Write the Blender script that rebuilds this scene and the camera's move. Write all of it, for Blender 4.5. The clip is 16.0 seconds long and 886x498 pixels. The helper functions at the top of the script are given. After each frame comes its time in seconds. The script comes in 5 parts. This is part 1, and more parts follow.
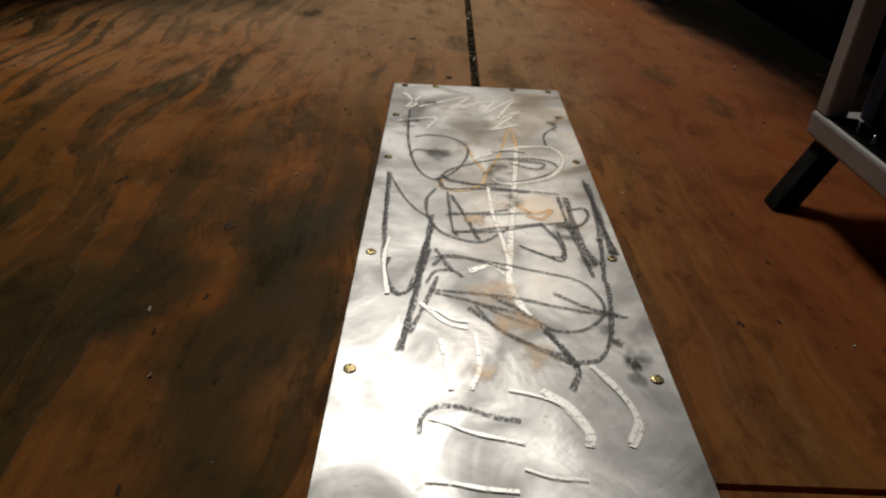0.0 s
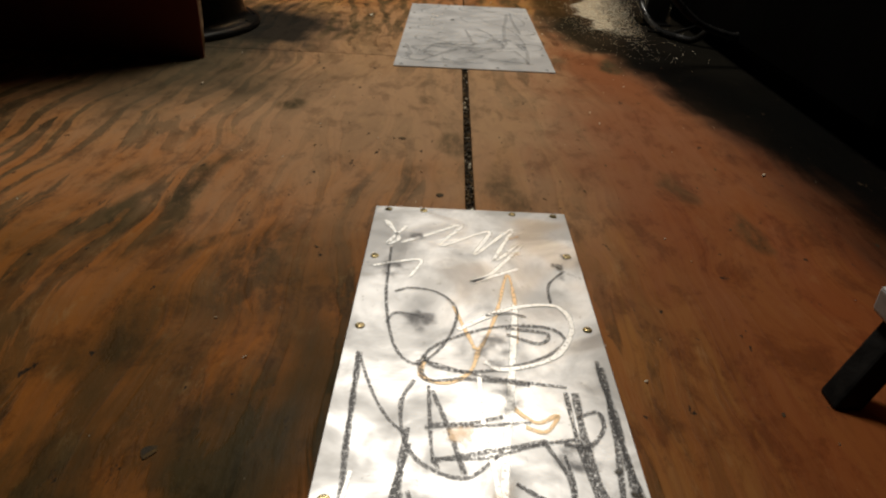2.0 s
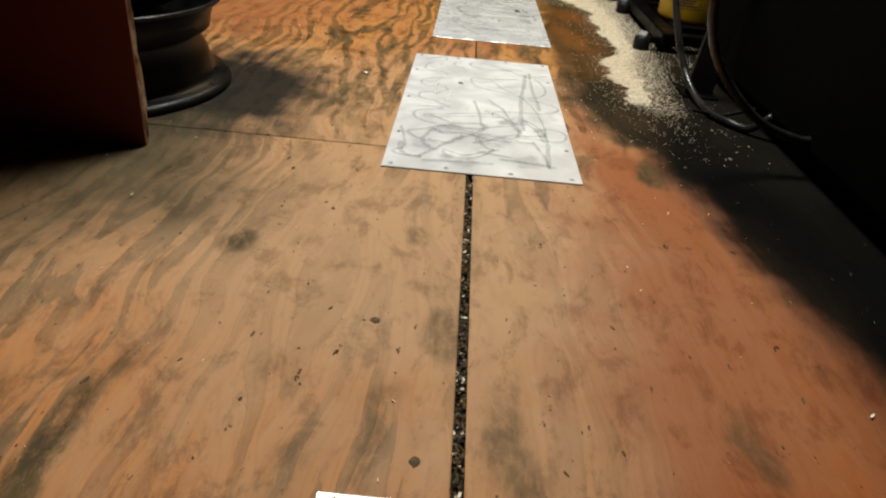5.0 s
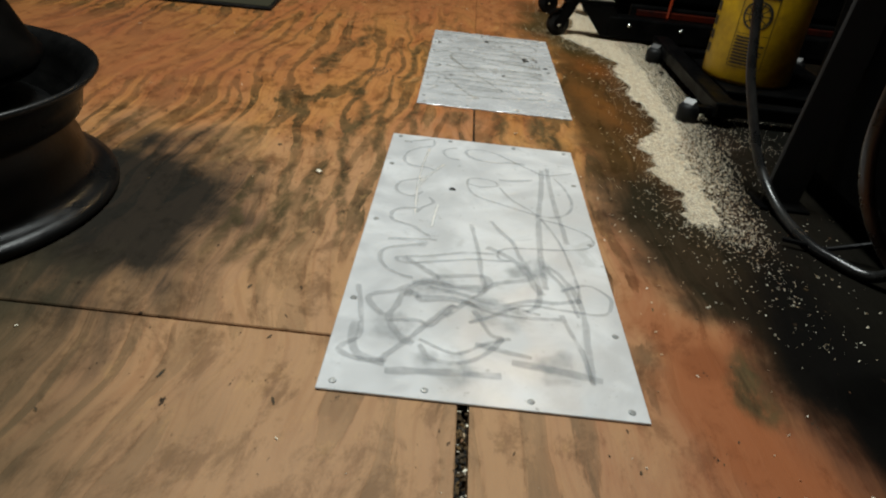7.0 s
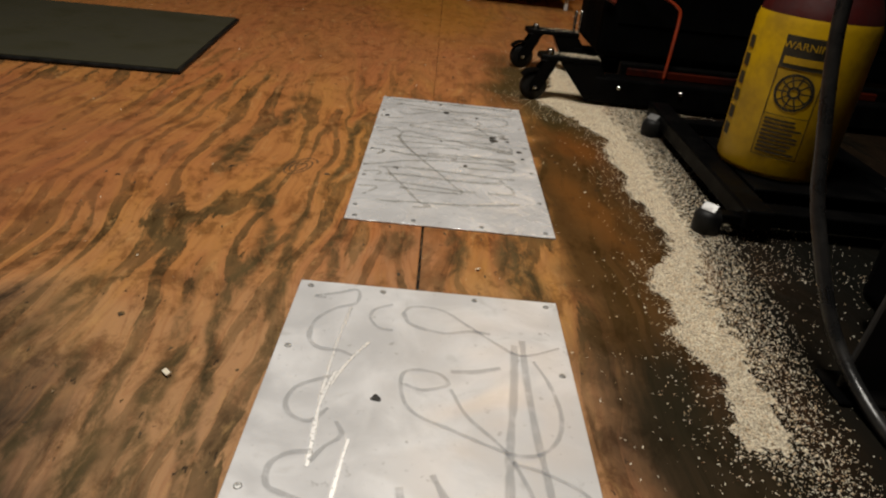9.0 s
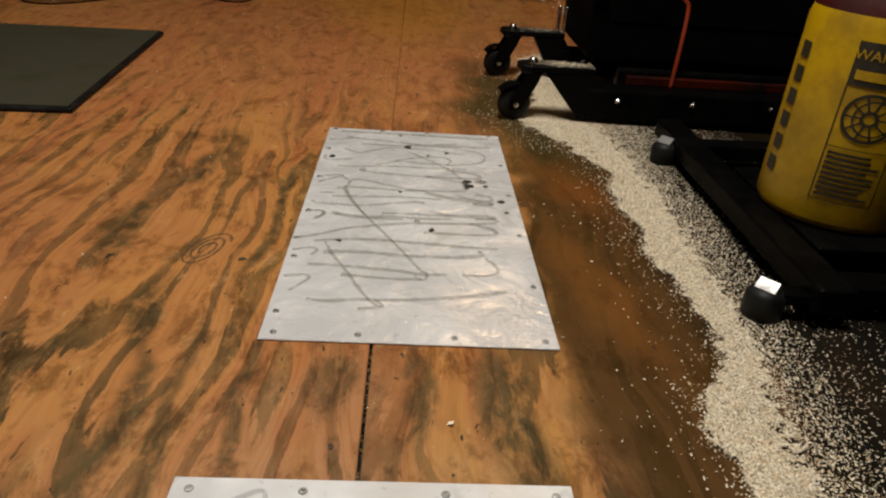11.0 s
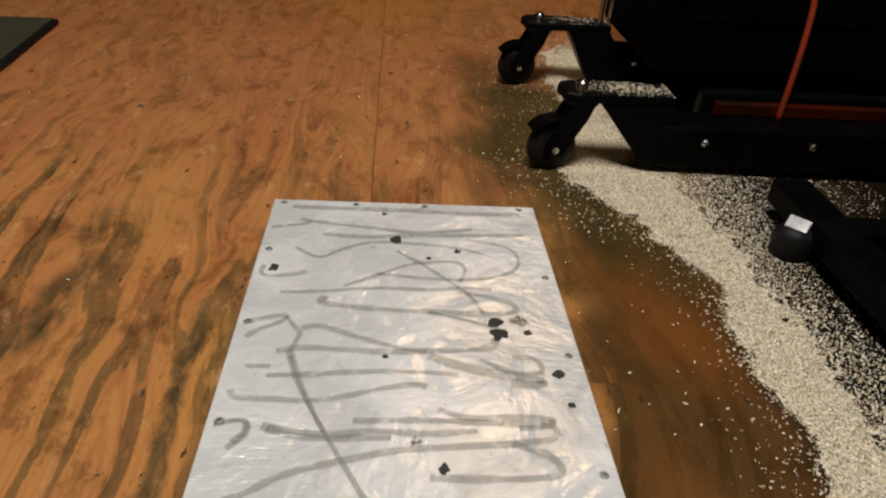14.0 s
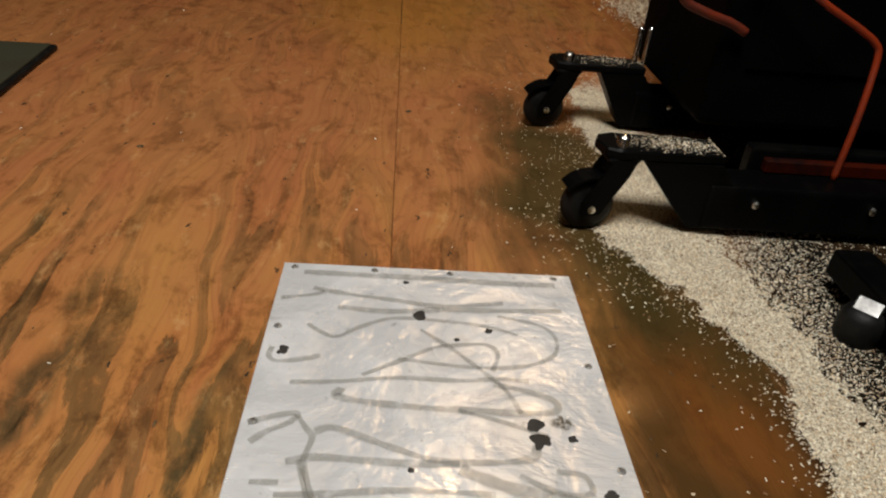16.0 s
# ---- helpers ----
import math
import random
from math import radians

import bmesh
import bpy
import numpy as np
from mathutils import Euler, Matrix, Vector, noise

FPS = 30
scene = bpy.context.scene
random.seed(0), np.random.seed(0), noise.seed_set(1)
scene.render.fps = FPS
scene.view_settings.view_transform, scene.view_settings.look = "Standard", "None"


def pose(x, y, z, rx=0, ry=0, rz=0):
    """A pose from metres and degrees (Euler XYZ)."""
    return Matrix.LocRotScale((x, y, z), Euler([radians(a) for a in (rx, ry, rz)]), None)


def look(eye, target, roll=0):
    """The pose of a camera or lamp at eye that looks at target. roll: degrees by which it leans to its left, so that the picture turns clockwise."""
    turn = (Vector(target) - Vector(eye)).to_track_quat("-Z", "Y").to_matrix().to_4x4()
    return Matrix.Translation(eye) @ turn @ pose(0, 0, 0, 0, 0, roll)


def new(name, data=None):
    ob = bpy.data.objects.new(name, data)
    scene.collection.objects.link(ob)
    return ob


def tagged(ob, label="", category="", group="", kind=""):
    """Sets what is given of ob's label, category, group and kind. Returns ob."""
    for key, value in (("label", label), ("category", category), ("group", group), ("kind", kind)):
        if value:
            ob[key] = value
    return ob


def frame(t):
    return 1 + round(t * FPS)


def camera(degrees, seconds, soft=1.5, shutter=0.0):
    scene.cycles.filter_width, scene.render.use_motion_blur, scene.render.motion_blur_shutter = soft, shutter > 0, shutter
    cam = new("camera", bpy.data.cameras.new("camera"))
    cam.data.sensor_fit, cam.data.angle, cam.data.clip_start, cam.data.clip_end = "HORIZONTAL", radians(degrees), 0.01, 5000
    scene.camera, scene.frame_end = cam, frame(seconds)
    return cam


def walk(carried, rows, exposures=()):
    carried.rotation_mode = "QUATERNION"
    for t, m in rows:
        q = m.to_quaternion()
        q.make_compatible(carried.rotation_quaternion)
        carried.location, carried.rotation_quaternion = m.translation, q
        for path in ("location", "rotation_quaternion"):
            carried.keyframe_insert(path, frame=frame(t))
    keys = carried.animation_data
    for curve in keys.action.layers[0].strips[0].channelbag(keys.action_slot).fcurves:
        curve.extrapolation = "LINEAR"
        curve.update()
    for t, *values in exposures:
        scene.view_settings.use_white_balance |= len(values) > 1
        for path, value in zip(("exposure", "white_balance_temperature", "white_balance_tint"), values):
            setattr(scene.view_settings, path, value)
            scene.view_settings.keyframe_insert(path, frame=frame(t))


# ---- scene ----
cam = camera(65.1, 16.0, soft=2.2)
PATH = [
    (0, (0.06, 0.222, 0.294), (0.095, 1.925, -0.755), 3.1),
    (0.5, (0.063, 0.261, 0.295), (0.096, 1.984, -0.72), 3.4),
    (1, (0.063, 0.308, 0.298), (0.107, 2.048, -0.687), 3.8),
    (1.5, (0.068, 0.347, 0.309), (0.104, 2.095, -0.661), 3.5),
    (2, (0.076, 0.393, 0.344), (0.088, 2.14, -0.629), 2.8),
    (2.5, (0.081, 0.432, 0.387), (0.098, 2.163, -0.614), 5.0),
    (3, (0.077, 0.503, 0.393), (0.086, 2.27, -0.545), 5.4),
    (3.5, (0.054, 0.567, 0.401), (0.075, 2.336, -0.532), 4.4),
    (3.7, (0.046, 0.588, 0.409), (0.08, 2.359, -0.519), 5.0),
    (5.8, (0.099, 0.926, 0.437), (0.084, 2.63, -0.609), 5.4),
    (6, (0.081, 0.988, 0.422), (0.099, 2.704, -0.604), 6.2),
    (6.5, (0.07, 1.108, 0.444), (0.118, 2.825, -0.581), 7.0),
    (7, (0.07, 1.236, 0.439), (0.088, 2.97, -0.556), 6.6),
    (7.5, (0.097, 1.351, 0.429), (0.053, 3.111, -0.52), 6.2),
    (8, (0.118, 1.458, 0.44), (0.038, 3.217, -0.509), 6.0),
    (8.5, (0.121, 1.55, 0.427), (0.187, 3.312, -0.517), 5.8),
    (9, (0.11, 1.659, 0.442), (0.181, 3.428, -0.487), 6.6),
    (9.2, (0.109, 1.698, 0.452), (0.178, 3.479, -0.455), 6.0),
    (11.3, (0.145, 2.043, 0.426), (0.271, 3.783, -0.552), 4.1),
    (11.5, (0.146, 2.082, 0.43), (0.301, 3.814, -0.557), 4.6),
    (12, (0.132, 2.185, 0.439), (0.269, 3.925, -0.537), 3.6),
    (12.5, (0.14, 2.261, 0.43), (0.19, 3.993, -0.568), 2.0),
    (13, (0.138, 2.339, 0.446), (0.11, 4.062, -0.568), 1.3),
    (13.5, (0.143, 2.413, 0.432), (0.202, 4.142, -0.572), 3.5),
    (14, (0.133, 2.483, 0.412), (0.293, 4.155, -0.675), 4.6),
    (14.5, (0.123, 2.538, 0.407), (0.249, 4.211, -0.681), 4.9),
    (15, (0.114, 2.567, 0.407), (0.247, 4.221, -0.709), 5.8),
    (15.5, (0.114, 2.58, 0.415), (0.259, 4.248, -0.679), 6.0),
    (16, (0.108, 2.586, 0.42), (0.266, 4.277, -0.637), 5.8),
]
# seconds, stops, kelvin, tint: the film's own exposure and white balance
EXPOSE = [(0, -0.78, 6850, 8), (1.5, -0.54, 6950, 9), (2.5, -0.30, 7100, 9), (3.5, 0.42, 7200, 9), (6, 0.58, 6050, 1), (7.0, 0.08, 6000, 1), (8.0, -0.12, 6350, 5), (9, -0.18, 6800, 10), (11.5, -0.03, 6850, 10), (13.0, -0.06, 6600, 9), (16, 0.02, 6450, 9)]
walk(cam, [(t, look(eye, target, roll)) for t, eye, target, roll in PATH], EXPOSE)

# ---- light: ceiling lamps of the hall, high and ahead ----
world = bpy.data.worlds.new("hall_air")
scene.world = world
world.use_nodes = True
world.node_tree.nodes["Background"].inputs[0].default_value = (0.9, 0.95, 1.0, 1)
world.node_tree.nodes["Background"].inputs[1].default_value = 0.0015


def ceiling_lamp_light(name, at, aim, size, watts, colour):
    data = bpy.data.lights.new(name, "AREA")
    data.shape, data.size, data.size_y, data.energy, data.color = "RECTANGLE", size[0], size[1], watts, colour
    ob = new(name, data)
    ob.matrix_world = look(at, aim)
    return ob


LAMPS = [((0.03, 2.55, 2.35), (0.5, 0.8), 54, (1.0, 0.965, 0.91)), ((0.75, 5.2, 2.7), (0.4, 0.4), 13, (1.0, 0.66, 0.34))]
for at, size, watts, colour in LAMPS:
    ceiling_lamp_light("lamp_glow", at, (at[0], at[1] - 0.01, 0.0), size, watts, colour)


# ---- node helpers ----
class Nodes:
    """A small writer of node materials."""

    def __init__(self, name):
        self.mat = bpy.data.materials.new(name)
        self.mat.use_nodes = True
        self.tree = self.mat.node_tree
        self.bsdf = self.tree.nodes["Principled BSDF"]

    def add(self, kind, **sets):
        node = self.tree.nodes.new(kind)
        for key, value in sets.items():
            node.inputs[key.replace("_", " ")].default_value = value
        return node

    def link(self, a, b):
        self.tree.links.new(a, b)

    def value(self, sock, v):
        if isinstance(v, (int, float, tuple)):
            sock.default_value = (*v, 1) if isinstance(v, tuple) and len(v) == 3 and sock.type == "RGBA" else v
        else:
            self.link(v, sock)

    def place(self):
        return self.tree.nodes.new("ShaderNodeNewGeometry").outputs["Position"]

    def local(self):
        return self.tree.nodes.new("ShaderNodeTexCoord").outputs["Object"]

    def chance(self):
        return self.tree.nodes.new("ShaderNodeObjectInfo").outputs["Random"]

    def vec(self, op, a, b=(0, 0, 0)):
        node = self.tree.nodes.new("ShaderNodeVectorMath")
        node.operation = op
        self.value(node.inputs[0], a), self.value(node.inputs[1], b)
        return node.outputs["Value" if op == "LENGTH" else "Vector"]

    def math(self, op, a, b=0.0, c=0.0):
        node = self.tree.nodes.new("ShaderNodeMath")
        node.operation = op
        self.value(node.inputs[0], a), self.value(node.inputs[1], b), self.value(node.inputs[2], c)
        return node.outputs[0]

    def noise(self, where, scale, detail=4.0, rough=0.55, warp=0.0):
        node = self.add("ShaderNodeTexNoise", Scale=scale, Detail=detail, Roughness=rough, Distortion=warp)
        self.link(where, node.inputs["Vector"])
        return node.outputs["Fac"]

    def ease(self, v, lo, hi, a=0.0, b=1.0):
        node = self.tree.nodes.new("ShaderNodeMapRange")
        node.interpolation_type = "SMOOTHSTEP"
        for n, x in enumerate((v, lo, hi, a, b)):
            self.value(node.inputs[n], x)
        return node.outputs[0]

    def mix(self, fac, a, b, kind="MIX"):
        node = self.tree.nodes.new("ShaderNodeMix")
        node.data_type, node.blend_type = "RGBA", kind
        self.value(node.inputs[0], fac), self.value(node.inputs[6], a), self.value(node.inputs[7], b)
        return node.outputs[2]

    def bump(self, height, far, strength=1.0):
        node = self.add("ShaderNodeBump", Strength=strength, Distance=far)
        self.link(height, node.inputs["Height"])
        self.link(node.outputs[0], self.bsdf.inputs["Normal"])

    def done(self, colour, rough, metal=0.0):
        self.value(self.bsdf.inputs["Base Color"], colour)
        self.value(self.bsdf.inputs["Roughness"], rough)
        self.value(self.bsdf.inputs["Metallic"], metal)
        return self.mat


def plain_worn(name, colour, worn, rough=0.5, metal=0.0, scale=30.0, amount=0.5, bump=0.0005, gloss=0.5):
    """Paint, rubber or metal with grime at two scales."""
    n = Nodes(name)
    at = n.local()
    big, fine = n.noise(at, scale, 5), n.noise(at, scale * 7, 4)
    mask = n.math("MULTIPLY", n.ease(n.math("ADD", big, n.math("MULTIPLY", fine, 0.35)), 0.55, 0.9), amount)
    n.bump(fine, bump, 0.6)
    n.bsdf.inputs["Specular IOR Level"].default_value = gloss
    return n.done(n.mix(mask, colour, worn), n.ease(big, 0.3, 0.7, rough * 0.8, min(1.0, rough * 1.25)), metal)


def plywood(name):
    """Old softwood plywood: cathedral grain along y, red-brown paint worn off, soot and oil stains, shade painted in.
    """
    n = Nodes(name)
    at, chance = n.place(), n.chance()
    comb = n.tree.nodes.new("ShaderNodeCombineXYZ")
    n.link(n.math("MULTIPLY", chance, 9.0), comb.inputs[0]), n.link(n.math("MULTIPLY", chance, 23.0), comb.inputs[1])
    moved = n.vec("ADD", at, comb.outputs[0])
    bend = n.tree.nodes.new("ShaderNodeTexNoise")
    bend.inputs["Scale"].default_value, bend.inputs["Detail"].default_value = 3.0, 2.0
    n.link(moved, bend.inputs["Vector"])
    leaned = n.vec("ADD", moved, n.vec("MULTIPLY", n.vec("SUBTRACT", bend.outputs["Color"], (0.5, 0.5, 0.5)), (0.10, 0.0, 0.0)))
    swirl = n.noise(n.vec("MULTIPLY", leaned, (1.0, 0.10, 1.0)), 9.5, 2.0, 0.4)
    grain = n.noise(n.vec("MULTIPLY", leaned, (1.0, 0.14, 1.0)), 34.0, 6, 0.7, 0.5)
    crumble = n.noise(n.vec("MULTIPLY", leaned, (1.0, 0.45, 1.0)), 48.0, 6, 0.72, 0.4)
    # rings of the peeled veneer: repeated levels of a slow noise
    rings = n.math("PINGPONG", n.math("MULTIPLY", swirl, 15.0), 1.0)
    late = n.ease(n.math("ADD", rings, n.math("MULTIPLY", n.math("SUBTRACT", grain, 0.5), 1.7)), 0.57, 0.67)
    late = n.math("MULTIPLY", late, n.ease(crumble, 0.36, 0.50, 0.45, 1.0))
    thin = n.ease(n.math("ADD", n.math("PINGPONG", n.math("MULTIPLY", swirl, 58.0), 1.0), n.math("MULTIPLY", n.math("SUBTRACT", grain, 0.5), 1.4)), 0.55, 0.95)
    fibre = n.noise(n.vec("MULTIPLY", leaned, (1.0, 0.035, 1.0)), 160.0, 3, 0.6)
    patch = n.noise(at, 3.1, 5, 0.6, 0.4)
    fleck = n.noise(n.vec("MULTIPLY", at, (1.0, 0.45, 1.0)), 55.0, 4, 0.7)
    bare = n.mix(n.ease(patch, 0.38, 0.62), (0.46, 0.202, 0.064), (0.42, 0.150, 0.044))
    bare = n.mix(n.math("MULTIPLY", n.ease(n.noise(n.vec("MULTIPLY", leaned, (1.0, 0.3, 1.0)), 7.0, 4, 0.6), 0.5, 0.66), 0.6), bare, (0.50, 0.25, 0.06))
    col = n.mix(n.math("MULTIPLY", n.ease(fibre, 0.35, 0.75), 0.40), bare, (0.19, 0.062, 0.020))
    band = n.math("PINGPONG", n.math("MULTIPLY_ADD", swirl, 6.0, 0.3), 1.0)
    col = n.mix(n.math("MULTIPLY", n.ease(n.math("ADD", band, n.math("MULTIPLY", n.math("SUBTRACT", grain, 0.5), 0.8)), 0.45, 0.62), 0.34), col, (0.50, 0.245, 0.060))
    worn = n.ease(n.noise(n.vec("ADD", n.vec("MULTIPLY", at, (1.0, 0.6, 1.0)), (3.3, 1.7, 0.0)), 2.6, 4, 0.6), 0.40, 0.60)
    wob = n.tree.nodes.new("ShaderNodeTexNoise")
    wob.inputs["Scale"].default_value, wob.inputs["Detail"].default_value = 7.0, 5.0
    n.link(at, wob.inputs["Vector"])

    def blob(cx, cy, rx, ry, turn, soft, ragged):
        off = n.vec("MULTIPLY", n.vec("SUBTRACT", wob.outputs["Color"], (0.5, 0.5, 0.5)), (ragged, ragged * 2.0, 0.0))
        spun = n.tree.nodes.new("ShaderNodeVectorRotate")
        spun.rotation_type = "Z_AXIS"
        n.link(n.vec("ADD", at, off), spun.inputs["Vector"])
        spun.inputs["Center"].default_value = (cx, cy, 0)
        spun.inputs["Angle"].default_value = radians(-turn)
        near = n.vec("LENGTH", n.vec("MULTIPLY", n.vec("SUBTRACT", spun.outputs[0], (cx, cy, 0.0)), (1 / rx, 1 / ry, 0.0)))
        near = n.math("ADD", near, n.math("MULTIPLY", n.math("SUBTRACT", grain, 0.5), ragged * 4.0))
        return n.ease(near, 1.0 - soft, 1.0 + soft, 1.0, 0.0)

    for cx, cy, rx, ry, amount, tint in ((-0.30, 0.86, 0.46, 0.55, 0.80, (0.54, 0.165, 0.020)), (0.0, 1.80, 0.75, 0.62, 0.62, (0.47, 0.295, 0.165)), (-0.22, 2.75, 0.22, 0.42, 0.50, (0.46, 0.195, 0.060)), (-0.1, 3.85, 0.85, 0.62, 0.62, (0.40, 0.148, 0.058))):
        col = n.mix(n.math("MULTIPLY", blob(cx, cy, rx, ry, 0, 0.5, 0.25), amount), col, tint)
    col = n.mix(n.math("MULTIPLY", thin, 0.22), col, (0.20, 0.062, 0.022))
    soot = n.mix(n.ease(grain, 0.4, 0.6), (0.090, 0.064, 0.025), (0.040, 0.033, 0.014))
    late = n.math("MULTIPLY", late, n.math("MULTIPLY_ADD", blob(0.58, 0.95, 0.40, 1.05, 0, 0.3, 0.2), -0.72, 1.0))
    col = n.mix(n.math("MULTIPLY", n.math("MULTIPLY", late, n.math("MAXIMUM", n.math("MULTIPLY_ADD", worn, 0.62, 0.26), n.math("MULTIPLY", blob(-0.22, 2.72, 0.28, 0.42, 0, 0.3, 0.2), 0.66))), n.math("MULTIPLY_ADD", blob(0.0, 4.15, 1.3, 0.98, 0, 0.25, 0.25), -0.72, 1.0)), col, soot)
    mottle = n.noise(n.vec("MULTIPLY", leaned, (1.0, 0.5, 1.0)), 26.0, 8, 0.74, 0.3)
    col = n.mix(n.math("MULTIPLY", n.ease(mottle, 0.47, 0.62), n.math("MULTIPLY_ADD", blob(0.0, 4.15, 1.3, 0.98, 0, 0.25, 0.25), -0.30, 0.60)), col, (0.42, 0.38, 0.32), "MULTIPLY")
    pale = n.noise(n.vec("ADD", n.vec("MULTIPLY", leaned, (1.0, 0.4, 1.0)), (9.0, 2.0, 0.0)), 38.0, 7, 0.75)
    col = n.mix(n.math("MULTIPLY", n.ease(pale, 0.55, 0.68), 0.40), col, (0.62, 0.37, 0.15))
    for cx, cy, rx, ry, turn, soft, ragged, amount, tint in STAINS_AND_SHADE:
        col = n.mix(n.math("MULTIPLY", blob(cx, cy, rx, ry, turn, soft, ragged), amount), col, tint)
    for x0, y0, x1, y1, wide, amount in STREAKS:
        turn = math.degrees(math.atan2(x0 - x1, y1 - y0))
        streak = blob((x0 + x1) / 2, (y0 + y1) / 2, wide, math.hypot(x1 - x0, y1 - y0) / 2 + wide, turn, 0.45, 0.07)
        col = n.mix(n.math("MULTIPLY", n.math("MULTIPLY", streak, n.ease(crumble, 0.34, 0.58, 0.25, 1.0)), amount), col, soot)
    col = n.mix(n.ease(fleck, 0.65, 0.70), col, (0.045, 0.03, 0.018))
    dust = n.ease(n.noise(at, 210.0, 2, 0.5), 0.76, 0.80)
    col = n.mix(n.math("MULTIPLY", dust, 0.5), col, (0.6, 0.5, 0.36))
    col = n.mix(n.math("MULTIPLY", n.ease(mottle, 0.50, 0.66), 0.4), col, (0.45, 0.42, 0.38), "MULTIPLY")
    height = n.math("ADD", n.math("MULTIPLY", n.math("ADD", late, mottle), 0.6), n.math("ADD", n.math("MULTIPLY", fibre, 0.5), fleck))
    n.bump(height, 0.0012, 0.6)
    n.link(n.ease(col, 0.004, 0.06, 0.015, 0.13), n.bsdf.inputs["Specular IOR Level"])
    return n.done(col, n.ease(patch, 0.3, 0.7, 0.50, 0.72))


# stains and painted-in shade of the floor: place, radii, turn, softness, raggedness, strength, colour
STAINS_AND_SHADE = [
    (-0.40, 0.60, 0.28, 0.36, 10, 0.7, 0.35, 0.62, (0.075, 0.056, 0.014)),
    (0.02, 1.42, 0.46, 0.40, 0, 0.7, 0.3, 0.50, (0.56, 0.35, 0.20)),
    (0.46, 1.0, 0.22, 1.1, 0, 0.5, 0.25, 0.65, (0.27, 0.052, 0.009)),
    (-0.75, 2.75, 0.45, 0.35, 0, 0.5, 0.3, 0.6, (0.30, 0.105, 0.045)),
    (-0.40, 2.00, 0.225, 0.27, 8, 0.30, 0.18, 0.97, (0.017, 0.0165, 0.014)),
    # outer part of the board's shadow, painted as a soft olive patch
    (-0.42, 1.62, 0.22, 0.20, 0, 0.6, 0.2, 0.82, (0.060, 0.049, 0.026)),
    (-0.05, 0.62, 0.05, 0.40, -4, 0.6, 0.2, 0.80, (0.050, 0.042, 0.012)),
    (-0.20, 0.60, 0.06, 0.24, -14, 0.6, 0.3, 0.7, (0.055, 0.042, 0.012)),
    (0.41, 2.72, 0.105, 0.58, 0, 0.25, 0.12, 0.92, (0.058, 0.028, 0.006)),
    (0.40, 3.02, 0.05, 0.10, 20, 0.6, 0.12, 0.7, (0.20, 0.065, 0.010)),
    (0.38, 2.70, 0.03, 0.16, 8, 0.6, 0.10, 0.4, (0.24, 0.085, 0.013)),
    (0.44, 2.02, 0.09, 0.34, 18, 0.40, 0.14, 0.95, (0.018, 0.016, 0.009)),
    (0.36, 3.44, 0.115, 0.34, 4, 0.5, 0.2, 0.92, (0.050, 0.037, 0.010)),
    (0.36, 1.82, 0.028, 0.03, 0, 0.4, 0.05, 0.8, (0.06, 0.020, 0.008)),
    (0.37, 1.72, 0.05, 0.22, 12, 0.5, 0.12, 0.75, (0.31, 0.100, 0.034)),
    # next seven: shade beside and under the machines, painted near-black
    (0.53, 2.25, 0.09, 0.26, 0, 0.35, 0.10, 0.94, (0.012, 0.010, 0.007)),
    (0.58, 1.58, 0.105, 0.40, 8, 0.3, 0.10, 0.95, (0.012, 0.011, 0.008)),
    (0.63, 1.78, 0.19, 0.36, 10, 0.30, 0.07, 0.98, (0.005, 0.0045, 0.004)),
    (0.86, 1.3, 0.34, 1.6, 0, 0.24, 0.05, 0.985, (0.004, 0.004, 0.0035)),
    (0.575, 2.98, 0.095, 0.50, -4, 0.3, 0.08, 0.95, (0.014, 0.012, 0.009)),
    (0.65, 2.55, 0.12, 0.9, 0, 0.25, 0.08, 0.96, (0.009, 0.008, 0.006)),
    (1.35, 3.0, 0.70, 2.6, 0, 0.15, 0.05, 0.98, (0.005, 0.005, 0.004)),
    (0.12, 4.5, 0.22, 0.5, 0, 0.6, 0.2, 0.5, (0.44, 0.20, 0.025)),
]

